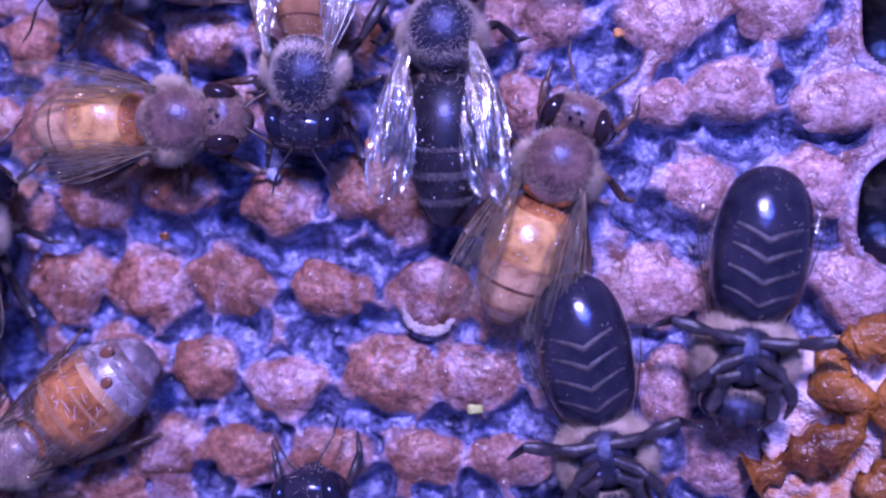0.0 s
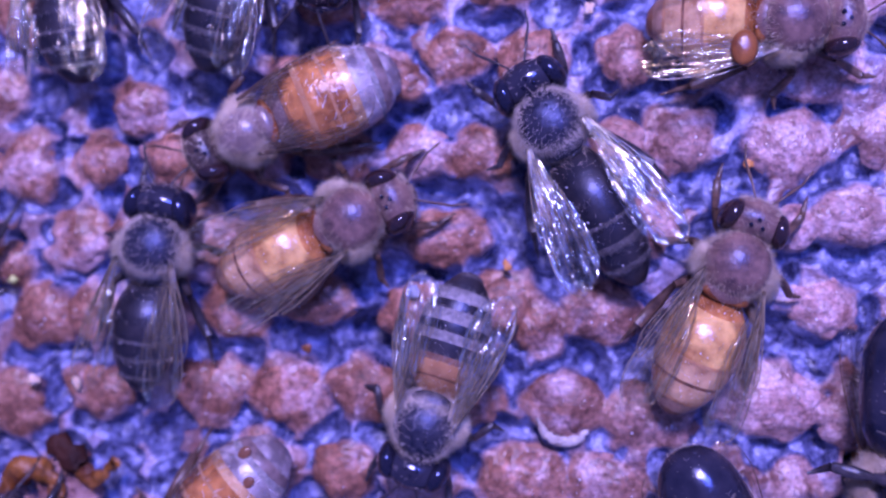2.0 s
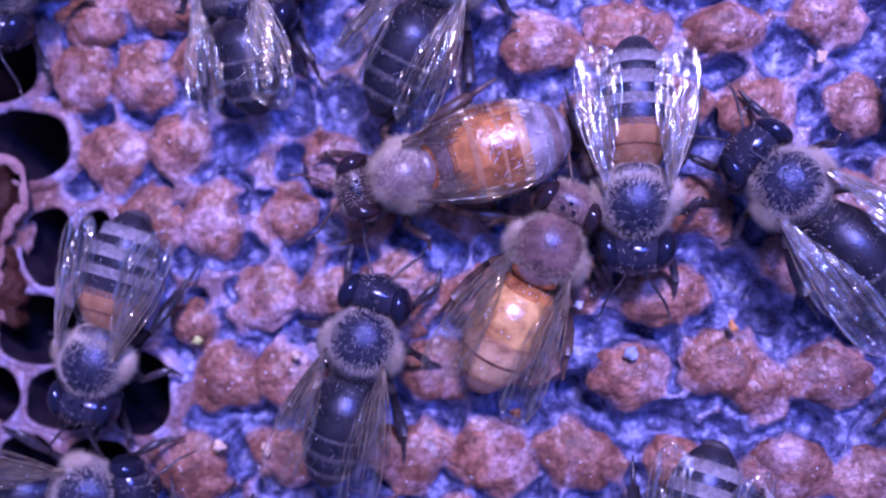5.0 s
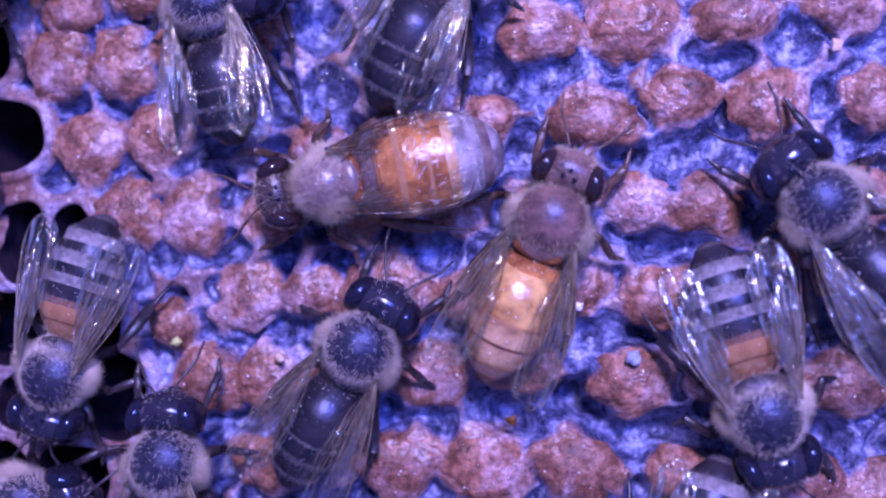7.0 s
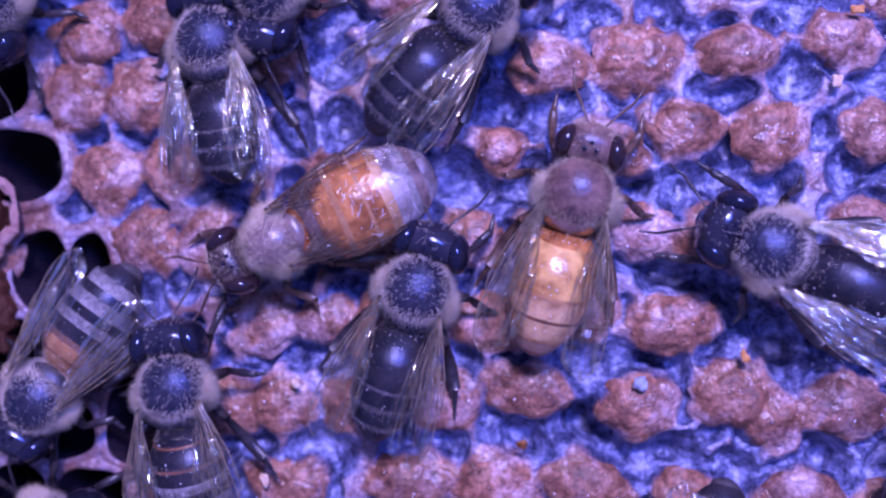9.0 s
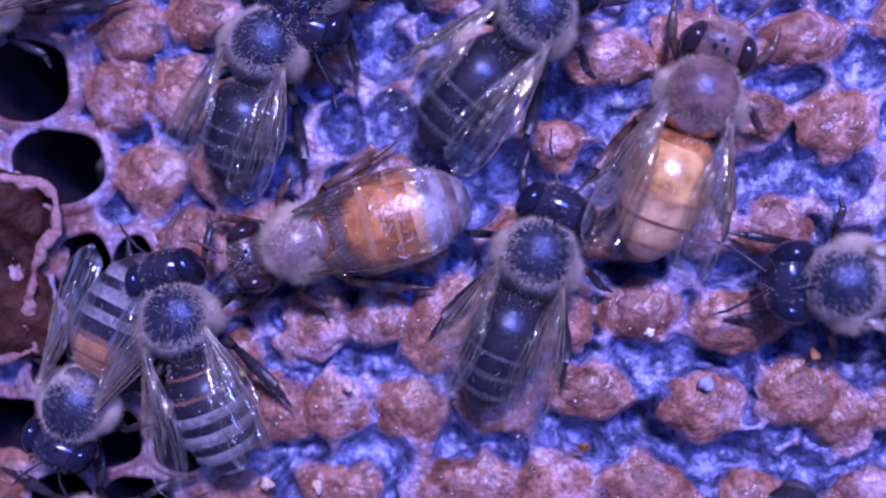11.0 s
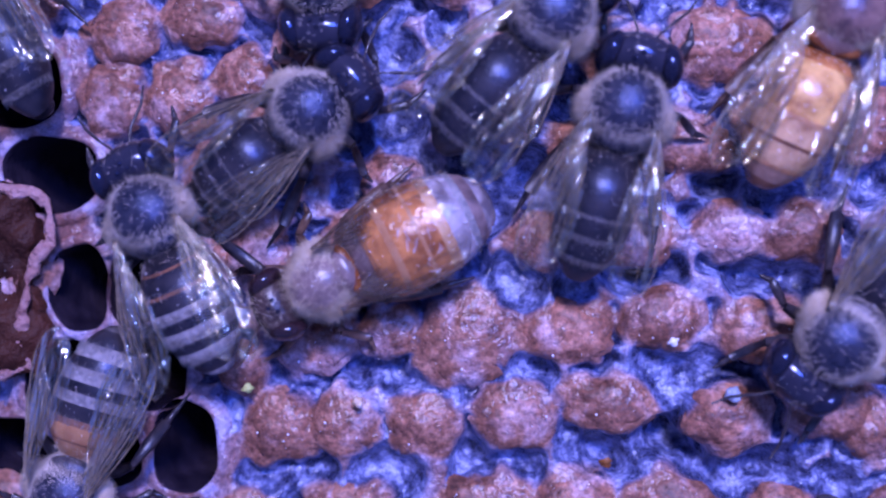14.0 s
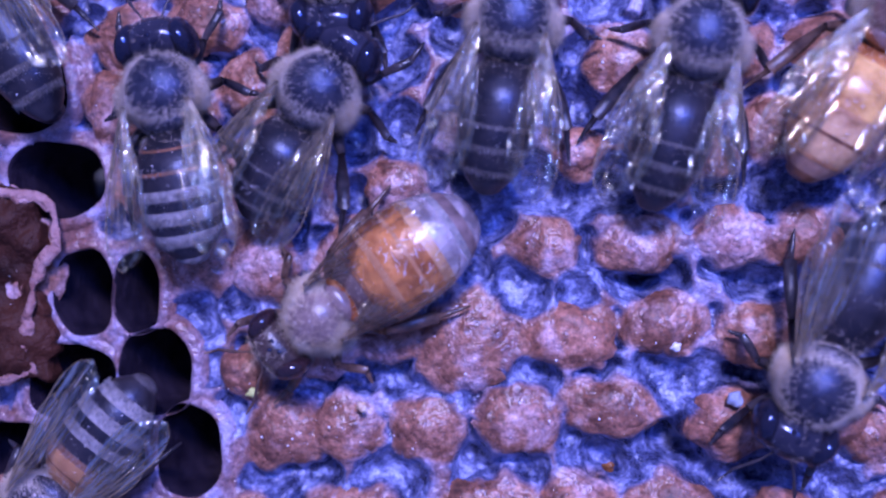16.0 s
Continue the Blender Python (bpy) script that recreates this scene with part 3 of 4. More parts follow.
# ---- the bees; each looks along +y, its thorax over its origin ----
def hair_coat(bm, r, count, centre, radii, length, keep, width=0.016):
    made = 0
    while made < count:
        d = Vector((r.gauss(0, 1), r.gauss(0, 1), r.gauss(0, 1))).normalized()
        if not keep(d):
            continue
        made += 1
        p = Vector((centre[0] + d.x * radii[0], centre[1] + d.y * radii[1], centre[2] + d.z * radii[2]))
        out = (d + Vector((r.uniform(-0.5, 0.5), r.uniform(-0.9, 0.2), r.uniform(-0.3, 0.3)))).normalized()
        s = out.cross(Vector((r.uniform(-1, 1), r.uniform(-1, 1), 1))).normalized() * width
        t = out.cross(s).normalized() * width
        tip = bm.verts.new(p + out * length * r.uniform(0.5, 1.2))
        a, b, c = (bm.verts.new(p - out * 0.1 + v) for v in (s, -s * 0.5 + t, -s * 0.5 - t))
        for q in ((a, b, tip), (b, c, tip), (c, a, tip)):
            bm.faces.new(q)


def tergite(bm, y0, y1, kind, zc0, zc1, squash, band, scale, fold=True):
    """One ring of the abdomen from y0 back to y1, with its rear margin in the second material."""
    seg, steps = 32, 8
    loops = []
    for i in range(steps + 1):
        q = i / steps
        y, zc = y0 + (y1 - y0) * q, zc0 + (zc1 - zc0) * q
        rad = girth(y, kind) * scale * (1 + fold * (0.02 * math.sin(math.pi * q) + 0.014 * q))
        loops.append([bm.verts.new((rad * math.cos(a), y - 0.5 * math.sin(a), zc + rad * squash * math.sin(a))) for a in (2 * math.pi * j / seg for j in range(seg))])
    for i, (a, b) in enumerate(zip(loops, loops[1:])):
        for j in range(seg):
            bm.faces.new((a[j], b[j], b[(j + 1) % seg], a[(j + 1) % seg])).material_index = int(i >= steps * (1 - band))
    # the hind edge turns in sharply over the next ring
    lip = [bm.verts.new(v.co) for v in loops[-1]]
    inner = [bm.verts.new((v.co.x * 0.97, v.co.y + 0.10, (v.co.z - zc1) * 0.97 + zc1)) for v in loops[-1]]
    for j in range(seg):
        bm.faces.new((lip[j], inner[j], inner[(j + 1) % seg], lip[(j + 1) % seg])).material_index = 1
    return loops


def wing_mesh(side, length, width, hind):
    """A folded wing: a cambered, pleated membrane that reaches back from its root."""
    bm = bmesh.new()
    n, m = 18, 10
    up = []
    for i in range(n + 1):
        q = i / n
        half = width * (0.10 + 0.90 * math.sin(math.pi * 0.62 * q) ** 1.2) * (1 if q < 0.72 else math.sqrt(max(0.0, 1 - ((q - 0.72) / 0.28) ** 2)) * 0.97 + 0.03)
        row = []
        for j in range(m + 1):
            s = j / m
            x = side * (0.05 * width * q + (s - 0.62) * half)
            z = 0.16 * math.sin(math.pi * s) + 0.05 * math.sin(s * 13 + q * 9) + 0.045 * (-1) ** j * min(1.0, 4 * q) - 0.45 * q * q
            row.append((x, -length * q, z))
        up.append(row)
    g = [[bm.verts.new(p) for p in row] for row in up]
    for i in range(n):
        for j in range(m):
            bm.faces.new((g[i][j], g[i + 1][j], g[i + 1][j + 1], g[i][j + 1]))
    return bm, up


def vein_mesh(up, side):
    """Veins, and pleat ridges added for bright streaks, that fan out along the wing, with a few cross veins."""
    bm = bmesh.new()
    n, m = len(up) - 1, len(up[0]) - 1
    for j in range(m, 0, -1):
        upto = n if j == m else n - 1 - (j * 5) % 7
        first = 0 if j > m - 4 else (j * 3) % 4
        pts = [(up[i][j][0] + 0.04 * math.sin(0.9 * i + 2.3 * j) * (j < m), up[i][j][1], up[i][j][2] + 0.03) for i in range(first, upto + 1)]
        w = 0.05 if j == m else 0.030 if j == m - 2 else 0.020
        tube(bm, pts, [w * (1 - 0.6 * i / n) for i in range(len(pts))], 6)
    for i, a, b in ((8, 2, m - 1), (11, 5, m), (14, 3, m - 2)):
        tube(bm, [(up[i + (k > a)][k][0], up[i + (k > a)][k][1], up[i][k][2] + 0.03) for k in range(a, b + 1)], [0.012] * (b - a + 1), 5)
    return bm


LEGS = ((1.0, 1.2, (2.3, 2.6, 1.5), (2.9, 4.1, 0.35), (3.0, 5.2, 0.05)), (1.2, 0.1, (3.2, 0.4, 1.7), (4.4, -0.3, 0.4), (5.3, -0.2, 0.05)),
        (1.1, -1.1, (2.9, -2.4, 1.9), (3.9, -4.9, 0.7), (4.6, -6.6, 0.05)))


def leg_mesh(k, side, r):
    hx, hy, knee, ankle, foot = LEGS[k]
    bm = bmesh.new()
    j = lambda p: (side * (0.86 * p[0] + r.uniform(-0.15, 0.15)), p[1] + r.uniform(-0.2, 0.2), p[2])
    hip, knee, ankle, foot = (side * hx, hy, 1.3), j(knee), j(ankle), (side * 0.84 * foot[0], foot[1], foot[2])
    mid = tuple((a + b) / 2 for a, b in zip(hip, knee))
    tube(bm, [hip, mid, knee], [0.26, 0.36, 0.22], 8)
    mid = tuple((a + b) / 2 for a, b in zip(knee, ankle))
    wide = 0.36 if k == 2 else 0.25
    tube(bm, [knee, mid, ankle], [0.18, wide, 0.22 if k < 2 else 0.34], 8, 0.6)
    pts = [tuple(a + (b - a) * q for a, b in zip(ankle, foot)) for q in (0, 0.3, 0.35, 0.6, 0.65, 1)]
    tube(bm, pts, [0.2, 0.15, 0.17, 0.11, 0.12, 0.05], 7)
    return bm


KINDS = {
    # thorax, limbs, abdomen rings (ring, margin, margin width), fuzz density
    "amber": (DUSK, TAN, ((DUSK, UMBER, 0.3), (AMBER, TOFFEE, 0.3), (AMBER, TOFFEE, 0.15), (AMBER, PEACH, 0.45), (ASH, PALE, 0.3), (DUSK, ASH, 0.45)), 5200, CREAM),
    "honey": (BROWN, TAN, ((AMBER, HONEY, 0.3), (HONEY, UMBER, 0.10), (HONEY, TOFFEE, 0.16), (PEACH, UMBER, 0.14), (PEACH, TOFFEE, 0.20), (HAZEL, UMBER, 0.3)), 2400, CREAM),
    "dark": (SHELL, LIMB, ((NIGHT, NIGHT, 0.3), (NIGHT, UMBER, 0.12), (NIGHT, SMOKE, 0.2), (NIGHT, SMOKE, 0.3), (NIGHT, SMOKE, 0.3), (NIGHT, NIGHT, 0.1)), 7000, FUZZ),
    "banded": (SHELL, LIMB, ((NIGHT, UMBER, 0.2), (NIGHT, UMBER, 0.2), (NIGHT, PALE, 0.4), (NIGHT, PALE, 0.5), (NIGHT, PALE, 0.5), (NIGHT, PALE, 0.3)), 7000, FUZZ),
    "striped": (SHELL, LIMB, ((TOFFEE, UMBER, 0.2), (TOFFEE, UMBER, 0.35), (NIGHT, PALE, 0.45), (NIGHT, PALE, 0.5), (NIGHT, PALE, 0.5), (NIGHT, SMOKE, 0.2)), 7000, FUZZ),
}
RING_ENDS = (-1.7, -2.9, -4.3, -5.8, -7.2, -8.5, -9.45)


def girth(y, kind):
    """Half width of the abdomen at y: narrow waist, full belly, rounded tail."""
    q = (-y - 1.7) / 7.75
    full = {"amber": 2.62, "honey": 2.2, "dark": 1.92}.get(kind, 2.1)
    blunt = 0.36 if kind == "amber" else 0.52
    rise = 0.47 + 0.53 * math.sin(math.pi / 2 * min(1.0, q / 0.36))
    fall = 1.0 if q < 0.5 else math.sqrt(max(0.0, 1 - ((q - 0.5) / 0.545) ** 2)) ** (2 * blunt)
    return full * rise * fall


def stretch_tail(bm, tail):
    """Draw the abdomen out or in, so that it ends at the given length behind the thorax."""
    f = (tail - 1.7) / 8.2
    for v in bm.verts:
        if v.co.y < -1.7:
            v.co.y = -1.7 + (v.co.y + 1.7) * f


def build_bee(kind, seed, label, spread=12, raised=False, tail=9.0, reach=8.2):
    shell, limb, rings, fuzz, hair = KINDS[kind]
    r = random.Random(seed)
    bee = tagged(new("honey_bee"), label, "bee", "bees on the comb")
    bm = bmesh.new()
    th = 0.84 if kind == "amber" else 1.0
    ball(bm, (0, 0, 2.5), (1.95 * th, 2.05 * th, 1.75 * th), 28, 18, lambda p: Vector((p.x * (1 - 0.12 * p.y * p.y), p.y, p.z)))
    tube(bm, [(0, -1.5, 2.2), (0, -1.95, 2.1), (0, -2.3, 2.1)], [1.1, 0.75, 0.9], 14)
    ball(bm, (0, -1.55, 3.0), (1.25, 0.62, 0.62), 16, 10)
    thorax = link("thorax", bm, shell, bee)
    if kind in ("amber", "honey"):
        bm = bmesh.new()
        ball(bm, (0, -1.70, 3.12), (1.35, 0.46, 0.36), 20, 10)
        link("scutellum", bm, AMBER, thorax, "glossy amber plate")
    bm = bmesh.new()
    ring = (lambda d: d.z > -0.55 and (d.z < 0.62 + r.gauss(0, 0.12) or r.random() < 0.42)) if kind == "amber" else (lambda d: d.z > -0.5 and (d.z < 0.54 + r.gauss(0, 0.16) or d.y < -0.62 + r.gauss(0, 0.16) or r.random() < (0.012 if kind == "honey" else 0.05)) and r.random() < 0.62 - 0.42 * d.y)
    hair_coat(bm, r, fuzz, (0, 0, 2.5), (1.95 * th, 2.05 * th, 1.75 * th), 0.55 if kind == "amber" else 0.38, ring, 0.011)
    for sx in (-1, 1):
        hair_coat(bm, r, 520, (sx * 1.65 * th, -0.2, 2.7), (0.45, 0.8, 0.5), 0.6, lambda d: d.z > -0.3, 0.013)
    tufts = bmesh.new()
    for sx in (-1, 1):
        hair_coat(tufts, r, 1100, (sx * 1.95 * th, -0.35, 2.55), (0.42, 0.85, 0.62), 0.42, lambda d: d.z > -0.2, 0.012)
        ball(tufts, (sx * 1.92 * th, -0.35, 2.5), (0.46, 0.88, 0.62), 12, 8)
    tagged(link("wing_root_tuft", tufts, CREAM, thorax, "dense cream hair pads"), kind="stuff")
    tagged(link("fuzz", bm, hair, thorax, "pale velvety hair"), kind="stuff")
    zc = [2.15, 2.35, 2.35, 2.2, 2.0, 1.75, 1.5]
    fold = {"amber": 0.3, "honey": 0.6}.get(kind, 1.0)
    for k, (y0, y1) in enumerate(zip(RING_ENDS, RING_ENDS[1:])):
        main, margin, band = rings[k]
        bm = bmesh.new()
        tergite(bm, y0 + 0.16 * (k > 0), y1, kind, zc[k], zc[k + 1], 0.86, band, 1 - 0.01 * fold, fold)
        stretch_tail(bm, tail)
        ring_part = link("abdomen_ring", bm, [main, margin], bee)
        if 0 < k < 5:
            # a fringe of short hair lies back over each hind margin
            bm = bmesh.new()
            many, wide = {"dark": (150, 0.3), "amber": (24, 0.5), "honey": (12, 0.4)}.get(kind, (300, 0.5))
            for n in range(many * k // 3 if kind == "dark" else many):
                a, y = r.uniform(0.0, math.pi), y1 + r.uniform(0.0, wide)
                rad = girth(y, kind) * 1.02
                z = zc[k + 1] + (zc[k] - zc[k + 1]) * (y - y1) / (y0 - y1)
                p = Vector((rad * math.cos(a), y - 0.5 * math.sin(a), z + rad * 0.86 * math.sin(a)))
                back = Vector((r.uniform(-0.25, 0.25), -1, 0.04 + 0.1 * math.sin(a))) * r.uniform(0.2, 0.42)
                side = Vector((math.sin(a), 0, -math.cos(a))) * 0.011
                up = Vector((math.cos(a), 0, math.sin(a))) * 0.012
                tip = bm.verts.new(p + back)
                w = [bm.verts.new(p + v) for v in (side - up, -side - up, up)]
                for f in ((w[0], w[1], tip), (w[1], w[2], tip), (w[2], w[0], tip)):
                    bm.faces.new(f)
            stretch_tail(bm, tail)
            tagged(link("hair_fringe", bm, PALE if kind in ("dark", "banded", "striped") else hair, ring_part, "short pale hair fringe"), kind="stuff")
    bm = bmesh.new()
    end = girth(-9.40, kind)
    ball(bm, (0, -9.42, 1.5), (end * 0.98, 0.42 + 0.2 * end, end * 0.84), 18, 10)
    stretch_tail(bm, tail)
    link("abdomen_tip", bm, rings[-1][1], bee)
    fat = girth(-5.0, kind) / 2.42
    bm = bmesh.new()
    hair_coat(bm, r, 1100 if kind == "amber" else 600, (0, -5.3, 2.1), (2.4 * fat, 4.0, 2.0 * fat + 0.05), 0.42 if kind == "amber" else 0.3, lambda d: d.z > -0.2, 0.014)
    stretch_tail(bm, tail)
    tagged(link("body_hair", bm, hair, bee), kind="stuff")
    if kind == "amber":
        bm = bmesh.new()
        for n in range(28):
            a, y, turn, size = r.uniform(0.6, 2.5), r.uniform(-8.2, -4.6), r.uniform(0, 3.14), r.uniform(0.2, 0.75)
            pts = []
            for i in range(5):
                q = (i / 4 - 0.5) * size
                aa, yy = a + (q * math.sin(turn) + 0.3 * q * q) / 2.5, y + q * math.cos(turn)
                rad = girth(yy, kind) * 1.05
                zz = 2.35 + (yy + 4.3) * 0.11 * (yy < -4.3)
                pts.append((rad * math.cos(aa), yy - 0.5 * math.sin(aa), zz + rad * 0.86 * math.sin(aa)))
            tube(bm, pts, [0.007, 0.012, 0.014, 0.012, 0.006], 4)
        stretch_tail(bm, tail)
        tagged(link("lint", bm, DUST, bee, "fine white fibres"), kind="stuff")
    specks = bmesh.new()
    for k in range(80):
        a, y = r.uniform(0.75, 2.39), r.uniform(-8.6, 1.4)
        rad = girth(y, kind) if y < -2 else 2.0 * math.sqrt(max(0.05, 1 - (y / 2.2) ** 2))
        p = (rad * math.cos(a), y, 2.3 + rad * 0.9 * math.sin(a))
        ball(specks, p, [0.015 + 0.035 * r.random() ** 4] * 3, 5, 3)
    stretch_tail(specks, tail)
    tagged(link("dust", specks, DUST, bee, "bright dust specks"), kind="stuff")
    # head: a broad capsule whose ends are the eyes
    light = kind in ("amber", "honey")
    bm = bmesh.new()
    ball(bm, (0, 2.7, 2.2), (2.0, 1.18, 1.42), 28, 16, lambda p: Vector((p.x * (1 - 0.18 * max(0, -p.z)), p.y + 0.25 * max(0, -p.z) - 0.16 * p.x * p.x, p.z)))
    ball(bm, (0, 3.5, 1.25), (0.7, 0.45, 0.6), 12, 8)
    head = link("head", bm, BROWN if kind == "honey" else SABLE if light else GLOSS, bee)
    for s in (-1, 1):
        bm = bmesh.new()
        ball(bm, (0, 0, 0), (0.58, 0.98, 1.12) if light else (0.66, 1.10, 1.22), 18, 14)
        eye = link("eye", bm, RUBY if light else EYE, head, "glossy dark compound eye")
        eye.matrix_basis = pose(s * (1.34 if light else 1.46) * MM, 2.56 * MM, (2.55 if light else 2.42) * MM, 0, 0, s * 16)
        bm = bmesh.new()
        bx = s * 0.35
        tube(bm, [(bx, 3.6, 2.5), (bx + s * 0.55, 4.4, 2.6), (bx + s * 0.75, 4.7, 2.4), (bx + s * 1.3, 5.5, 1.9), (bx + s * 1.6, 6.4, 1.5)], [0.06, 0.06, 0.09, 0.08, 0.05], 7)
        link("antenna", bm, TAN if light else LIMB, head)
    bm = bmesh.new()
    for x, y in ((-0.32, 2.35), (0.32, 2.35), (0, 2.72)):
        ball(bm, (x, y, 3.58), (0.13, 0.13, 0.12), 10, 8)
    link("ocelli", bm, EYE, head, "three tiny glossy simple eyes")
    bm = bmesh.new()
    hair_coat(bm, r, 420 if light else 90, (0, 2.7, 2.2), (1.85, 1.2, 1.42), 0.34, lambda d: (abs(d.x) < 0.5 or abs(d.y + 0.1) > 0.72) and d.z > -0.2, 0.013)
    tagged(link("face_hair", bm, hair, head), kind="stuff")
    for k in range(3):
        for s in (-1, 1):
            link("leg", leg_mesh(k, s, r), limb, bee)
    for s in (-1, 1):
        for hind in (True, False):
            bm, up = wing_mesh(s, reach * (0.70 if hind else 1.0), 1.8 if hind else 2.6, hind)
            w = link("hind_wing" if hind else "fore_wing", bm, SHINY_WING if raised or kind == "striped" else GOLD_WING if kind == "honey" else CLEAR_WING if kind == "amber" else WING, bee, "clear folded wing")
            lean = spread + (6 if hind else 0)
            w.matrix_basis = pose(s * (1.75 if raised else 1.6) * MM, -0.7 * MM, (3.6 if hind else 3.9) * MM + (0.3 * MM if kind == "striped" else 0), -10 if raised else {"striped": 4, "amber": -1, "honey": -4}.get(kind, -7), s * (7 if raised else 17), s * lean)
            link("vein", vein_mesh(up, s), VEIN if kind == "amber" else GLINT_VEIN, w)
    return bee


def build_belly_bee(seed, label):
    """A bee seen from beneath: glossy belly plates with chevron edges, legs folded over the chest."""
    r = random.Random(seed)
    bee = tagged(new("honey_bee"), label, "bee", "bees seen from beneath")
    bm = bmesh.new()
    ball(bm, (0, 0, 2.0), (1.75, 1.75, 1.5), 24, 16)
    for sx in (-1, 1):
        ball(bm, (sx * 0.72, -0.3, 3.0), (0.62, 0.8, 0.55), 14, 10)
        ball(bm, (sx * 0.55, 0.75, 3.0), (0.48, 0.5, 0.5), 14, 10)
    thorax = link("thorax", bm, SHELL, bee)
    bm = bmesh.new()
    hair_coat(bm, r, 8000, (0, 0.2, 1.8), (2.15, 2.1, 1.6), 0.85, lambda d: d.z < 0.66 and d.z > -0.3, 0.013)
    for sx in (-1, 1):
        hair_coat(bm, r, 1500, (sx * 1.9, 0.0, 2.3), (0.55, 1.3, 0.6), 0.5, lambda d: d.z > -0.3, 0.013)
    tagged(link("fuzz", bm, CREAM, thorax, "pale velvety hair"), kind="stuff")
    rx, ry, rz, yc = 2.4, 4.05, 1.9, -5.5
    blunt = lambda y: 1 + (0.24 if y < 0 else 0.34) * y * y
    bm = bmesh.new()
    ball(bm, (0, yc, 2.3), (rx, ry, rz), 36, 30, lambda p: Vector((p.x * blunt(p.y), p.y, p.z)))
    abdomen = link("abdomen", bm, GLOSS, bee)
    for n, y in enumerate((-3.2, -4.3, -5.4, -6.4)):
        bm = bmesh.new()
        pts, wide = [], 1.75 - 0.06 * n
        for i in range(-9, 10):
            x = i / 9 * wide
            yy = y + 0.62 - abs(x) * 0.62 + 0.10 * x * x
            q = 1 - (x / (rx * blunt((yy - yc) / ry))) ** 2 - ((yy - yc) / ry) ** 2
            pts.append((x, yy, 2.3 + rz * math.sqrt(max(0.0, q)) - 0.01))
        tube(bm, pts, [0.09 + 0.09 * (1 - abs(i) / 9) for i in range(-9, 10)], 8, 0.22)
        link("belly_plate_edge", bm, RIDGE, abdomen, "dull brown plate edge")
    bm = bmesh.new()
    hair_coat(bm, r, 900, (0, yc, 2.0), (rx * 0.97, ry * 0.98, 1.7), 0.40, lambda d: abs(d.z) < 0.3, 0.014)
    hair_coat(bm, r, 120, (0, yc, 2.3), (rx * 0.99, ry * 0.995, rz * 0.99), 0.26, lambda d: d.z > 0.3, 0.010)
    tagged(link("body_hair", bm, FUZZ, bee), kind="stuff")
    bm = bmesh.new()
    ball(bm, (0, 2.6, 2.0), (1.75, 0.95, 1.35), 20, 14)
    ball(bm, (0, 2.9, 3.0), (0.42, 0.7, 0.4), 12, 8)
    head = link("head", bm, SHELL, bee)
    for s in (-1, 1):
        bm = bmesh.new()
        ball(bm, (s * 1.35, 2.6, 2.0), (0.6, 0.8, 1.05), 16, 12)
        link("eye", bm, EYE, head)
        for k, (hy, knee, ankle, foot) in enumerate((((0.9), (1.2, 1.6, 3.5), (1.5, 2.8, 3.2), (1.0, 3.6, 2.8)), ((0.1), (1.7, 0.9, 3.6), (2.4, 1.9, 3.0), (2.2, 2.9, 2.5)),
                                                     ((-0.8), (2.0, -1.0, 3.8), (3.9, -1.3, 3.2), (5.0, -0.7, 2.6)))):
            bm = bmesh.new()
            tube(bm, [(s * 0.5, hy, 3.4), (s * 1.4, (hy + knee[1]) / 2, 4.0), (s * knee[0], knee[1], knee[2])], [0.28, 0.38, 0.24], 10)
            tube(bm, [(s * knee[0], knee[1], knee[2]), (s * (knee[0] + ankle[0]) / 2, (knee[1] + ankle[1]) / 2, 3.7), (s * ankle[0], ankle[1], ankle[2])], [0.22, 0.38, 0.28], 10, 0.7)
            tube(bm, [(s * ankle[0], ankle[1], ankle[2]), (s * (ankle[0] + foot[0]) / 2, (ankle[1] + foot[1]) / 2, 2.9), (s * foot[0], foot[1], foot[2])], [0.24, 0.18, 0.08], 8)
            link("leg", bm, LIMB, bee)
        bm, up = wing_mesh(s, 8.0, 2.4, False)
        w = link("fore_wing", bm, CLEAR_WING, bee, "clear wing tucked beneath the body")
        w.matrix_basis = pose(s * 1.5 * MM, -0.5 * MM, 1.1 * MM, 0, s * -10, s * 6)
        link("vein", vein_mesh(up, s), VEIN, w)
    return bee


# ---- things ----
honeycomb = build_comb()
build_caps(honeycomb)
build_open_cells(honeycomb)


def slab():
    bm = bmesh.new()
    bmesh.ops.create_cube(bm, size=1)
    bmesh.ops.scale(bm, vec=(150, 108, 8), verts=bm.verts)
    bmesh.ops.translate(bm, vec=(8, -5.5, -16.5), verts=bm.verts)
    return tagged(link("backing_board", bm, BOARD), "dark wooden backing board under the comb", "board", kind="structure")


slab()
chunk = torn_flap(3, 42.8, -24.2, 11.5, 13.5, 8, TORN, "torn chunk of white wax with honey-brown edges", 2.2)
torn_edge(chunk, 1, ((46.5, -16.0, 2.0), (42.1, -17.3, 2.2), (40.2, -18.2, 2.0), (40.3, -19.7, 2.3), (41.6, -20.8, 2.6), (41.1, -22.3, 2.5), (38.9, -23.6, 2.0), (36.6, -25.0, 1.4)), 1.05, RUST, "honey-brown torn lip")
torn_edge(chunk, 2, ((46.0, -18.4, 2.6), (43.5, -19.5, 2.8), (43.1, -21.3, 3.0), (43.6, -23.4, 3.0), (42.0, -26.0, 2.4)), 1.0, RUST, "honey-brown torn lip")
flap = torn_flap(5, -31.6, -3.9, 8.2, 10.2, 2, OLDWAX, "ragged flap of dark brown old wax", 1.6)
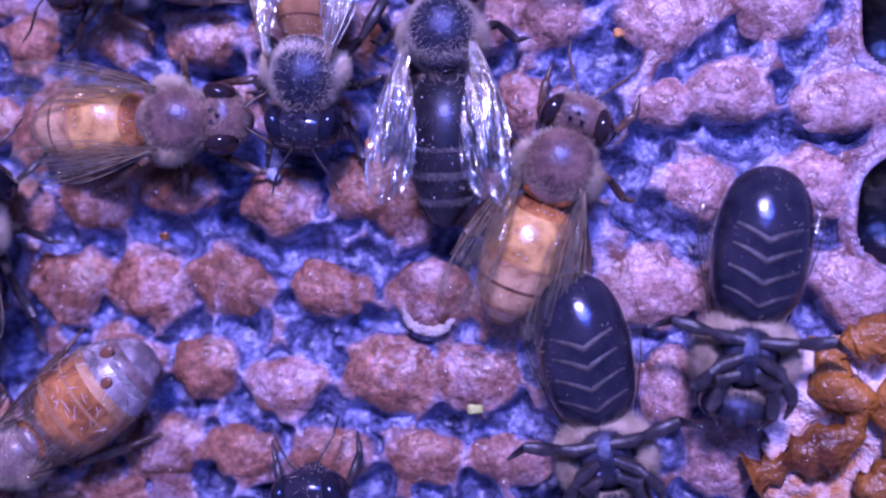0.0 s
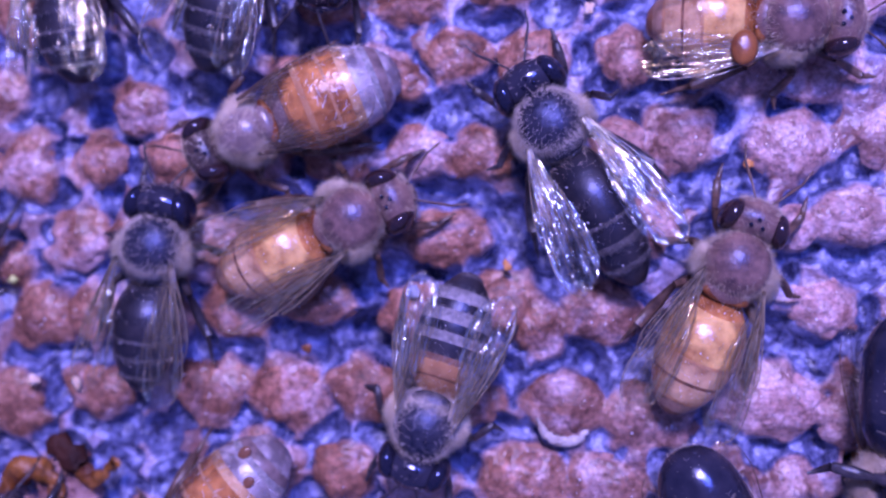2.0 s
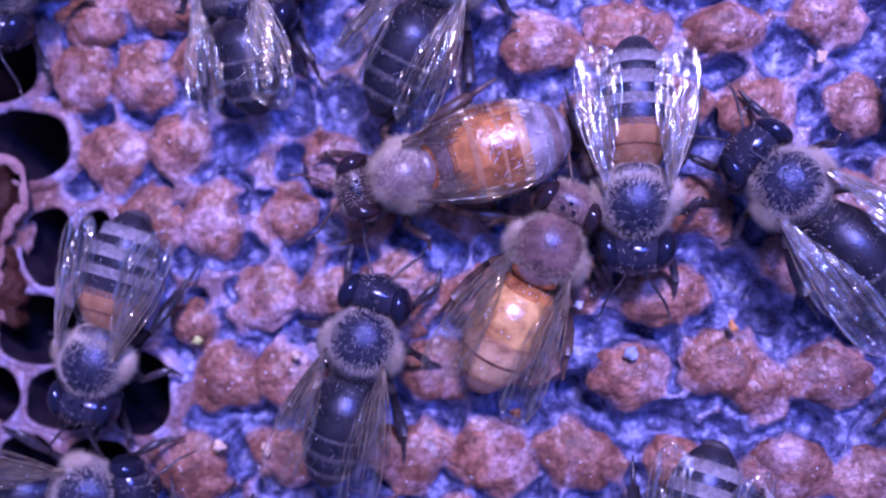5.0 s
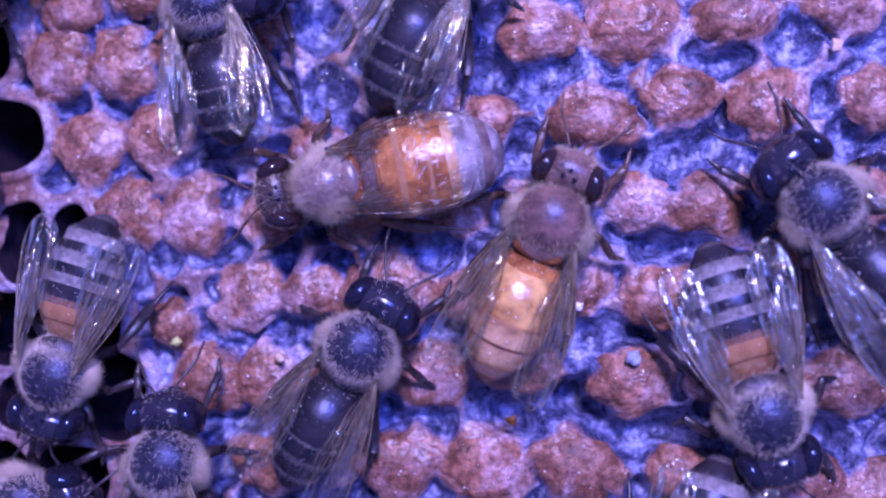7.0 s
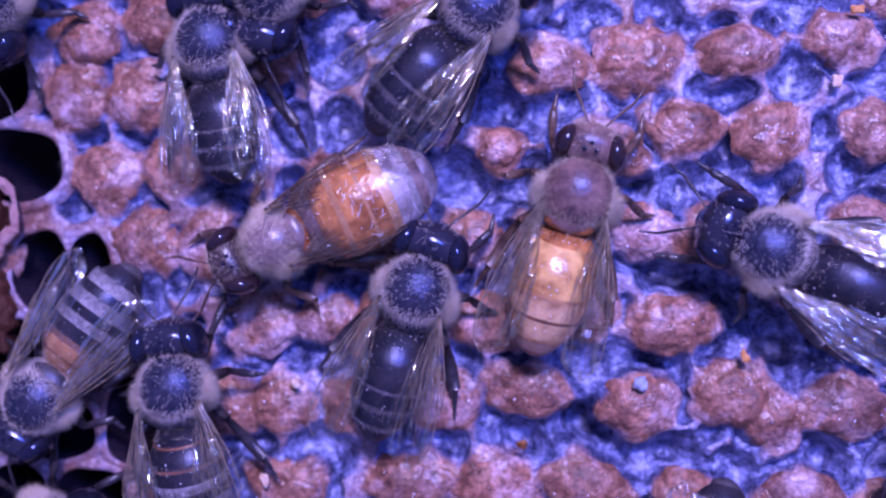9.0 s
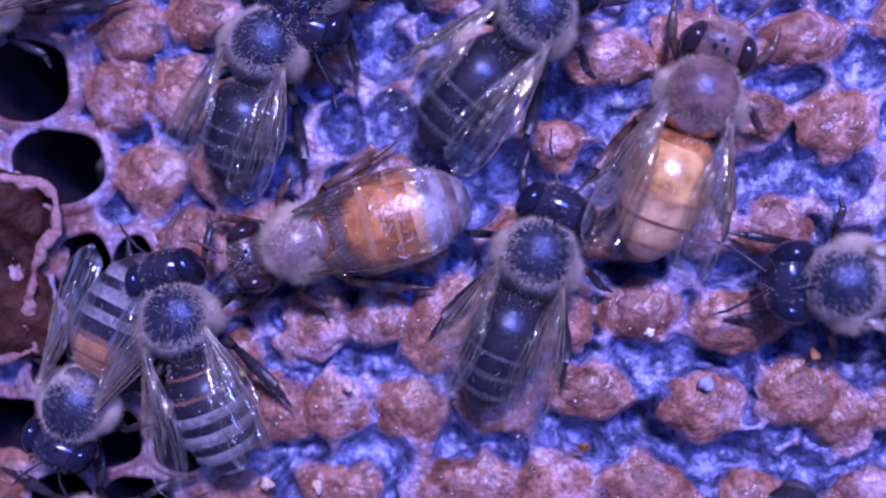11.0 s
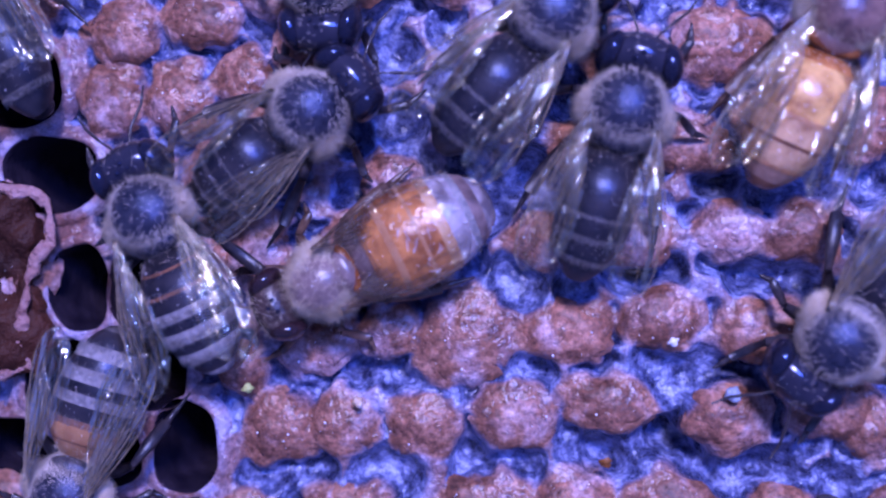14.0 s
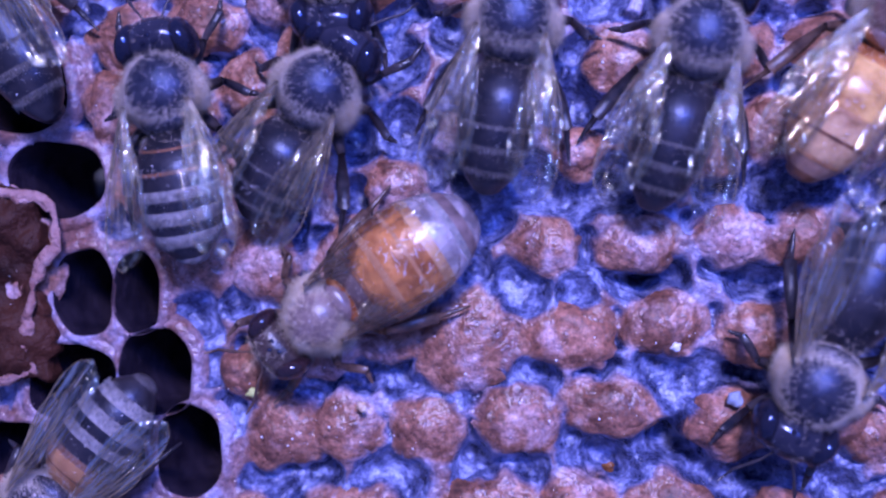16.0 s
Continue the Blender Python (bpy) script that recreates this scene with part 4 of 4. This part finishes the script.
torn_edge(flap, 3, ((-31.5, 1.5, 1.0), (-29.3, 1.2, 1.2), (-27.3, 0.9, 1.2), (-26.6, 0.2, 1.2), (-26.5, -1.7, 1.2), (-27.5, -2.6, 1.3), (-27.9, -4.5, 1.3), (-28.5, -6.9, 1.2), (-28.0, -8.6, 1.1), (-30.5, -9.2, 1.0)), 0.34, ROSE, "rosy torn rim")
scrap = torn_flap(9, -12.3, -22.6, 3.6, 3.2, 20, ROSE, "torn ring of dark honey-brown wax on the comb", 0.8)
torn_edge(scrap, 4, tuple((-13.9 + 1.75 * math.cos(a), -22.9 + 1.6 * math.sin(a), 1.5) for a in (0.52 * k for k in range(13))), 0.72, RUST, "dark honey-brown ring")
torn_edge(scrap, 6, ((-12.4, -19.4, 1.4), (-11.5, -20.0, 1.9), (-10.6, -20.9, 1.7)), 0.75, OLDWAX, "dark brown lump of old wax")
torn_edge(scrap, 7, ((-10.6, -20.9, 1.5), (-9.8, -22.0, 1.5), (-8.9, -21.3, 1.6), (-8.2, -20.4, 2.0)), 0.5, RUST, "honey-brown lip")

bee_i = build_bee("amber", 11, "amber bee with pale fuzzy thorax and ash grey tail", -1, tail=9.4, reach=7.2)
bee_a = build_bee("honey", 12, "light honey-coloured bee with glossy brown thorax", 6, tail=8.9, reach=8.6)
bee_h = build_bee("dark", 13, "dark bee with pale collar and thin pale bands", 5, tail=8.7, reach=8.2)
bee_c = build_bee("dark", 14, "black bee with shiny wings held apart", 7, True, tail=10.2, reach=8.6)
bee_b = build_bee("striped", 15, "bee with amber front rings and grey striped tail", 8, tail=9.0, reach=8.0)
bee_e = build_belly_bee(16, "black bee belly up with chevron belly plates")

bee_g = copy_thing(bee_i, Matrix())
bee_j = build_bee("honey", 29, "pale tan bee carrying a reddish-brown mite", 8, tail=7.6, reach=7.6)


def mite(bee, name, x, y, z, size, mat, label):
    bm = bmesh.new()
    ball(bm, (x, y, z), size, 18, 10)
    link(name, bm, mat, bee, label)


mite(bee_j, "mite", 1.8, -2.75, 4.3, (0.95, 0.70, 0.36), MITE, "flat reddish-brown oval mite")
mite(bee_g, "dark_spot", -0.25, -7.6, 3.98, (0.32, 0.42, 0.14), UMBER, "dark round spot on the shell")
mite(bee_g, "dark_spot", 1.15, -8.4, 3.45, (0.34, 0.46, 0.16), UMBER, "dark round spot on the shell")
bee_d = copy_thing(bee_a, Matrix())
bee_l = build_bee("dark", 23, "dark bee with pale collar and closely folded wings", 3, tail=7.6, reach=7.4)
bee_s, bee_x = (copy_thing(bee_l, Matrix()) for _ in range(2))
bee_m, bee_p = (copy_thing(bee_h, Matrix()) for _ in range(2))
bee_q = copy_thing(bee_c, Matrix())
bee_k, bee_n = (copy_thing(bee_b, Matrix()) for _ in range(2))
bee_o = build_bee("banded", 17, "dark bee with broad pale bands on its tail", 5, tail=8.8, reach=8.2)
bee_f = copy_thing(bee_e, Matrix())


def crumb(x, y, z, size, seed, label, mat):
    r = random.Random(seed)
    bm = bmesh.new()
    ph = [r.uniform(0, 6.28) for _ in range(3)]
    ball(bm, (0, 0, 0), (size, size * r.uniform(0.6, 0.9), size * 0.55), 14, 9, lambda p: p * (1 + 0.16 * math.sin(4 * p.x + ph[0]) + 0.14 * math.sin(5 * p.y + ph[1])))
    ob = link("wax_crumb", bm, mat)
    ob.matrix_basis = pose(x * MM, y * MM, z * MM, 0, 0, r.uniform(0, 360))
    return tagged(ob, label, "crumb", "crumbs on the comb")


GREENISH = surface("pollen_crumb", (0.38, 0.40, 0.10), (0.62, 0.62, 0.25), 2500, 0.5, 0.5)
ORANGE = surface("orange_crumb", (0.42, 0.15, 0.03), (0.68, 0.32, 0.10), 2500, 0.45, 0.5)
SLATE = surface("slate_flake", (0.22, 0.24, 0.34), (0.42, 0.44, 0.52), 2500, 0.4, 0.5)
for k, (x, y, size, mat, label) in enumerate((
        (21.8, -22.2, 0.42, GREENISH, "yellow-green pollen crumb on the comb"), (29.0, -1.5, 0.36, ORANGE, "orange pollen crumb on the comb"),
        (15.5, -7.7, 0.36, ORANGE, "orange pollen crumb on the comb"), (9.9, -9.4, 0.5, SLATE, "blue-grey flake lying on the comb"),
        (6.9, -6.75, 0.34, DUST, "small round white grain on the comb"), (19.8, 7.3, 0.34, CRUMB, "small pale crumb of wax"),
        (20.7, 11.1, 0.36, ORANGE, "orange pollen crumb on the comb"), (-15.6, -9.6, 0.4, GREENISH, "yellow-green pollen crumb on the comb"),
        (-9.6, -10.2, 0.34, CRUMB, "small pale crumb of wax"), (-14.2, -15.9, 0.42, CRUMB, "small pale crumb of wax"),
        (-11.3, -15.9, 0.42, CRUMB, "small pale crumb of wax"), (3.5, -13.1, 0.34, RUST, "small dark red crumb on the comb"))):
    crumb(x, y, 0.95, size, k, label, mat)


def comb_dust():
    """Fine pale grains over the whole comb."""
    r = random.Random(21)
    bm = bmesh.new()
    for k in range(3200):
        x, y, size = r.uniform(-40, 56), r.uniform(-34, 24), 0.024 + 0.055 * r.random() ** 4
        if not in_hole(x, y, 2.8):
            near = min(math.hypot((x - a) / w, (y - b) / h) for a, b, (w, h) in CAPS)
            if near < 0.9:
                ball(bm, (x, y, 0.58 + 0.6 * (1 - near * near)), [size] * 3, 5, 3)
    tagged(link("dust", bm, DUST), "fine pale dust on the cell caps", "dust", kind="stuff")


comb_dust()


def cracked_rim():
    """A pale crescent of broken wax on one lid."""
    bm = bmesh.new()
    r = random.Random(8)
    pts = [(1.55 * math.cos(a) + r.uniform(-0.08, 0.08), 1.45 * math.sin(a) + r.uniform(-0.08, 0.08), 0.1 * r.random()) for a in (3.3 + 0.14 * k for k in range(19))]
    tube(bm, pts, [0.30 * math.sin(math.pi * (k + 1) / 20) ** 0.7 + r.uniform(0, 0.06) for k in range(19)], 9, 0.6)
    link("cracked_rim", bm, PALE_WAX, honeycomb, "pale crescent of cracked wax").matrix_basis = pose(19.1 * MM, -16.55 * MM, 0.66 * MM)


PALE_WAX = surface("fresh_wax", (0.32, 0.25, 0.22), (0.62, 0.54, 0.48), 900, 0.4, 0.8, 0.0002)
cracked_rim()


# ---- what moves ----
def at(x, y, turn, z=0.85):
    """A bee's place on the comb, in millimetres, and its heading."""
    return pose(x * MM, y * MM, z * MM, 0, 0, turn)


def motions():
    walk(bee_a, [(0, at(5.2, -6.7, -87)), (0.5, at(5.0, -7.7, -90)), (1, at(6.2, -7.0, -90)), (1.5, at(7.2, -5.7, -75)), (2, at(6.6, -5.2, -64)), (2.5, at(6.7, -5.3, -51)), (3, at(6.5, -4.6, -47)), (3.5, at(6.6, -4.0, -39)), (4, at(6.2, -3.7, -36)), (6.5, at(4.4, -3.3, -12)), (7, at(5.3, -2.2, -21)), (7.5, at(5.5, -1.8, -25)), (8, at(5.3, -2.1, -26)), (8.5, at(5.3, -1.4, -20)), (9, at(6.1, 0.9, -14)), (9.5, at(7.5, 2.8, -9)), (10, at(8.0, 4.2, -14)), (12.5, at(11.5, 7.3, -21)), (13, at(12.6, 8.3, -20)), (13.5, at(13.9, 8.6, -26)), (14, at(14.5, 9.3, -25)), (14.5, at(15.0, 9.7, -24)), (15, at(15.8, 10.0, -27)), (15.5, at(16.5, 10.1, -29)), (16, at(17.0, 9.6, -30))])
    walk(bee_b, [(0, at(12.4, -4.3, 179)), (0.5, at(13.2, -6.7, 171)), (1, at(13.5, -11.3, 173)), (1.5, at(11.8, -13.3, 160)), (2, at(11.2, -16.9, 165)), (2.5, at(11.8, -18.2, 167)), (3, at(11.9, -19.4, 167)), (3.5, at(12.6, -20.7, 165)), (4, at(12.2, -21.7, 164)), (6.5, at(12.2, -22.9, 165)), (16, at(12.2, -22.9, 165))])
    walk(bee_c, [(0, at(19.8, -1.9, 2)), (0.5, at(19.8, -1.8, 6)), (1, at(20.0, -0.4, 9)), (1.5, at(19.7, 0.3, 17)), (2, at(17.8, 0.4, 31)), (2.5, at(17.5, -0.5, 41)), (3, at(17.0, -0.2, 39)), (3.5, at(16.4, -0.7, 45)), (4, at(16.8, 0.5, 51)), (6.5, at(18.5, -0.9, 37)), (7, at(18.7, -1.0, 40)), (7.5, at(18.2, -1.0, 52)), (8, at(17.6, -1.3, 63)), (8.5, at(16.5, -1.7, 64)), (9, at(16.1, -1.7, 67)), (9.5, at(15.8, -1.7, 69)), (10, at(16.7, -2.2, 74)), (12.5, at(15.1, -5.2, 114)), (13, at(15.6, -4.6, 123)), (13.5, at(14.6, -5.8, 134)), (14, at(14.4, -6.3, 137)), (14.5, at(14.2, -6.5, 143)), (15, at(14.2, -7.5, 146)), (15.5, at(13.6, -8.0, 151)), (16, at(13.3, -8.3, 155))])
    walk(bee_d, [(0, at(26.1, -8.8, -20)), (0.5, at(26.8, -8.8, -23)), (1, at(27.1, -8.5, -24)), (1.5, at(28.2, -8.4, -26)), (2, at(28.1, -7.2, -21)), (2.5, at(28.5, -7.0, -12)), (3, at(28.4, -7.4, -11)), (3.5, at(28.4, -7.5, -13)), (16, at(28.4, -7.5, -13))])
    walk(bee_e, [(0, at(35.7, -18.2, 174, 1.5)), (0.5, at(36.1, -18.5, 177, 1.5)), (1, at(36.4, -18.4, 177, 1.5)), (1.5, at(37.1, -18.9, 180, 1.5)), (16, at(37.1, -18.9, 180, 1.5))])
    walk(bee_f, [(0, at(28.9, -23.7, -167, 1.5)), (0.5, at(28.8, -23.3, -161, 1.5)), (1, at(29.6, -23.9, -153, 1.5)), (1.5, at(29.7, -25.2, -148, 1.5)), (2, at(30.0, -25.7, -151, 1.5)), (16, at(30.0, -25.7, -151, 1.5))])
    walk(bee_g, [(0, at(-4.0, -25.7, 129)), (0.5, at(-4.1, -25.5, 128)), (1, at(-4.2, -25.2, 129)), (1.5, at(-4.6, -25.8, 133)), (2, at(-4.3, -25.6, 135)), (2.5, at(-3.7, -25.6, 135)), (16, at(-3.7, -25.6, 135))])
    walk(bee_h, [(0, at(-7.0, -12.8, -4)), (1, at(-5.7, -10.7, -4)), (1.5, at(-4.9, -8.5, -10)), (2, at(-5.2, -7.2, -7)), (2.5, at(-5.4, -6.6, -3)), (3, at(-5.4, -6.3, -5)), (3.5, at(-5.5, -6.5, -6)), (4, at(-5.1, -7.6, -11)), (6.5, at(-5.0, -9.4, -22)), (7, at(-4.5, -9.2, -28)), (7.5, at(-4.2, -7.2, -20)), (8, at(-3.5, -5.5, -19)), (8.5, at(-2.8, -4.9, -20)), (9, at(-2.3, -4.5, -17)), (9.5, at(-1.5, -3.9, -19)), (10, at(-0.7, -4.3, -24)), (12.5, at(2.5, 2.1, -16)), (13, at(2.7, 3.0, -15)), (13.5, at(3.6, 3.6, -14)), (14, at(4.2, 4.9, -16)), (14.5, at(4.7, 5.2, -17)), (15, at(5.8, 6.6, -16)), (15.5, at(7.1, 7.5, -18)), (16, at(7.7, 8.7, -16))])
    walk(bee_i, [(0, at(0.6, 1.9, 111)), (0.5, at(1.4, 1.5, 111)), (1, at(2.0, 0.2, 108)), (1.5, at(1.1, 0.4, 111)), (2, at(0.2, -0.4, 114)), (2.5, at(-1.3, -0.4, 108)), (3, at(-2.1, 0.1, 99)), (3.5, at(-2.9, 0.1, 96)), (4, at(-2.9, 0.3, 104)), (6.5, at(-4.8, 0.0, 107)), (7, at(-6.6, -0.6, 103)), (7.5, at(-7.9, -0.7, 109)), (8, at(-8.5, -0.8, 111)), (8.5, at(-9.7, -1.7, 113)), (9, at(-10.3, -2.1, 116)), (9.5, at(-11.8, -2.3, 116)), (10, at(-12.0, -2.4, 111)), (12.5, at(-11.7, -2.0, 104)), (13, at(-11.1, -2.5, 110)), (13.5, at(-10.9, -3.2, 113)), (14, at(-11.0, -3.7, 117)), (14.5, at(-11.1, -3.9, 117)), (15, at(-11.1, -3.9, 117)), (15.5, at(-11.6, -4.9, 121)), (16, at(-11.4, -5.2, 125))])
    walk(bee_j, [(0, at(30.4, 5.6, -90)), (1.5, at(30.4, 5.6, -90)), (2, at(30.6, 6.1, -91)), (2.5, at(30.7, 6.1, -92)), (3, at(30.6, 6.0, -88)), (16, at(30.6, 6.0, -88))])
    walk(bee_k, [(0, at(-19.6, -10.6, 176)), (2.5, at(-19.6, -10.6, 176)), (3, at(-20.2, -9.9, 172)), (3.5, at(-20.0, -10.3, 173)), (4, at(-20.2, -10.7, 171)), (6.5, at(-21.4, -10.7, 163)), (7, at(-21.4, -11.3, 166)), (7.5, at(-21.8, -10.8, 158)), (8, at(-22.2, -10.6, 154)), (8.5, at(-23.0, -10.9, 148)), (9, at(-23.7, -11.2, 146)), (9.5, at(-24.7, -11.2, 144)), (10, at(-24.6, -11.1, 147)), (12.5, at(-23.4, -12.6, 164)), (13, at(-23.2, -13.6, 166)), (13.5, at(-24.0, -14.4, 169)), (14, at(-24.6, -14.9, 164)), (14.5, at(-25.3, -15.5, 156)), (15, at(-25.0, -16.4, 159)), (15.5, at(-26.2, -15.7, 142)), (16, at(-26.5, -15.7, 141))])
    walk(bee_l, [(0, at(-11.5, 10.1, 8)), (2, at(-11.5, 10.1, 8)), (2.5, at(-13.1, 12.1, 9)), (3, at(-13.0, 12.5, 9)), (3.5, at(-12.8, 11.5, 10)), (4, at(-12.7, 11.3, 10)), (6.5, at(-13.5, 9.8, 12)), (7, at(-13.3, 9.0, 11)), (7.5, at(-13.2, 9.2, 10)), (8, at(-12.8, 9.7, 6)), (8.5, at(-13.8, 8.6, 12)), (9, at(-14.0, 8.7, 8)), (9.5, at(-13.6, 8.8, 5)), (10, at(-13.7, 8.6, -3)), (12.5, at(-13.1, 6.7, -43)), (13, at(-12.7, 5.4, -49)), (13.5, at(-11.9, 4.8, -49)), (14, at(-11.5, 5.0, -54)), (14.5, at(-11.4, 4.6, -54)), (15, at(-10.9, 5.1, -47)), (15.5, at(-11.4, 6.3, -36)), (16, at(-11.3, 6.4, -31))])
    walk(bee_m, [(0, at(-0.3, 11.7, -14, 1.1)), (2, at(-0.3, 11.7, -14, 1.1)), (2.5, at(-0.4, 11.9, -14, 1.1)), (3, at(-1.6, 12.0, -22, 1.1)), (3.5, at(-1.4, 11.6, -28, 1.1)), (4, at(-1.1, 11.5, -29, 1.1)), (6.5, at(-0.3, 11.5, -23, 1.1)), (7, at(-0.2, 11.3, -26, 1.1)), (7.5, at(-0.5, 11.5, -25, 1.1)), (8, at(-0.4, 11.5, -28, 1.1)), (8.5, at(-0.1, 11.0, -35, 1.1)), (9, at(0.7, 10.6, -42, 1.1)), (9.5, at(0.6, 10.7, -40, 1.1)), (10, at(0.7, 10.4, -41, 1.1)), (12.5, at(0.6, 9.3, -43, 1.1)), (13, at(0.8, 9.4, -45, 1.1)), (13.5, at(1.0, 9.5, -41, 1.1)), (14, at(0.7, 9.6, -41, 1.1)), (14.5, at(-0.2, 9.7, -35, 1.1)), (15, at(-0.2, 9.8, -25, 1.1)), (15.5, at(-0.6, 9.6, -21, 1.1)), (16, at(-1.4, 9.7, -10, 1.1))])
    walk(bee_n, [(0, at(5.0, 10.6, 163)), (2.5, at(5.0, 10.6, 163)), (3, at(6.1, 9.6, 167)), (3.5, at(8.8, 7.7, 179)), (4, at(8.5, 4.9, 179)), (6.5, at(14.3, -9.2, 192)), (7, at(16.3, -11.7, 199)), (7.5, at(19.5, -13.8, 210)), (8, at(21.2, -15.9, 210)), (8.5, at(24.1, -18.5, 214)), (9, at(27.6, -21.3, 211)), (16, at(27.6, -21.3, 211))])
    walk(bee_o, [(0, at(-14.5, -26.4, -1, 1.5)), (4, at(-14.5, -26.4, -1, 1.5)), (6.5, at(-14.4, -16.6, -1, 1.5)), (7, at(-14.8, -15.7, 3, 1.5)), (7.5, at(-14.7, -14.7, 4, 1.5)), (8, at(-14.7, -13.4, 8, 1.5)), (8.5, at(-15.1, -11.3, 9, 1.5)), (9, at(-15.5, -10.2, 10, 1.5)), (9.5, at(-15.9, -8.2, 12, 1.5)), (10, at(-16.9, -7.3, 16, 1.5)), (12.5, at(-18.5, -4.1, 24, 1.5)), (13, at(-18.8, -2.9, 28, 1.5)), (13.5, at(-20.2, -1.2, 23, 1.5)), (14, at(-19.7, -0.2, 23, 1.5)), (14.5, at(-19.4, 0.2, 11, 1.5)), (15, at(-19.4, 2.6, 14, 1.5)), (15.5, at(-19.4, 4.2, 8, 1.5)), (16, at(-19.2, 6.3, 8, 1.5))])
    walk(bee_q, [(0, at(-26.6, 11.2, 169)), (9, at(-26.6, 11.2, 169)), (10, at(-27.8, 10.0, 169)), (12.5, at(-30.9, 13.8, 28)), (16, at(-30.5, 14.2, 27))])
    walk(bee_s, [(0, at(-10.8, 11.8, 170)), (12.5, at(-10.8, 11.8, 170)), (14.5, at(-11.0, 11.7, 183)), (16, at(-10.6, 12.5, 179))])
    walk(bee_p, [(0, at(-22.6, -19.3, -84)), (2.5, at(-22.6, -19.3, -84)), (3, at(-21.8, -18.7, -84)), (3.5, at(-21.4, -18.5, -84)), (4, at(-21.1, -18.6, -84)), (6.5, at(-22.6, -18.2, -84)), (7, at(-23.3, -18.7, -84)), (16, at(-23.3, -18.7, -84))])
    walk(bee_x, [(0, at(13.5, -29.3, 9)), (1, at(13.5, -29.6, 8)), (16, at(13.5, -29.6, 8))])
    # the walking bees shift their legs a little as they go
    for phase, bee in enumerate((bee_a, bee_b, bee_c, bee_h, bee_i, bee_k, bee_l, bee_m, bee_n, bee_o)):
        for k, leg in enumerate(c for c in bee.children if c.name.startswith("leg")):
            stride = [(0.4 * i, pose(0, 0, 0, 0, 0, 5 * math.sin(2.1 * i + 1.9 * phase + math.pi * (k % 2) + 0.6 * k))) for i in range(41)]
            walk(leg, stride)


motions()
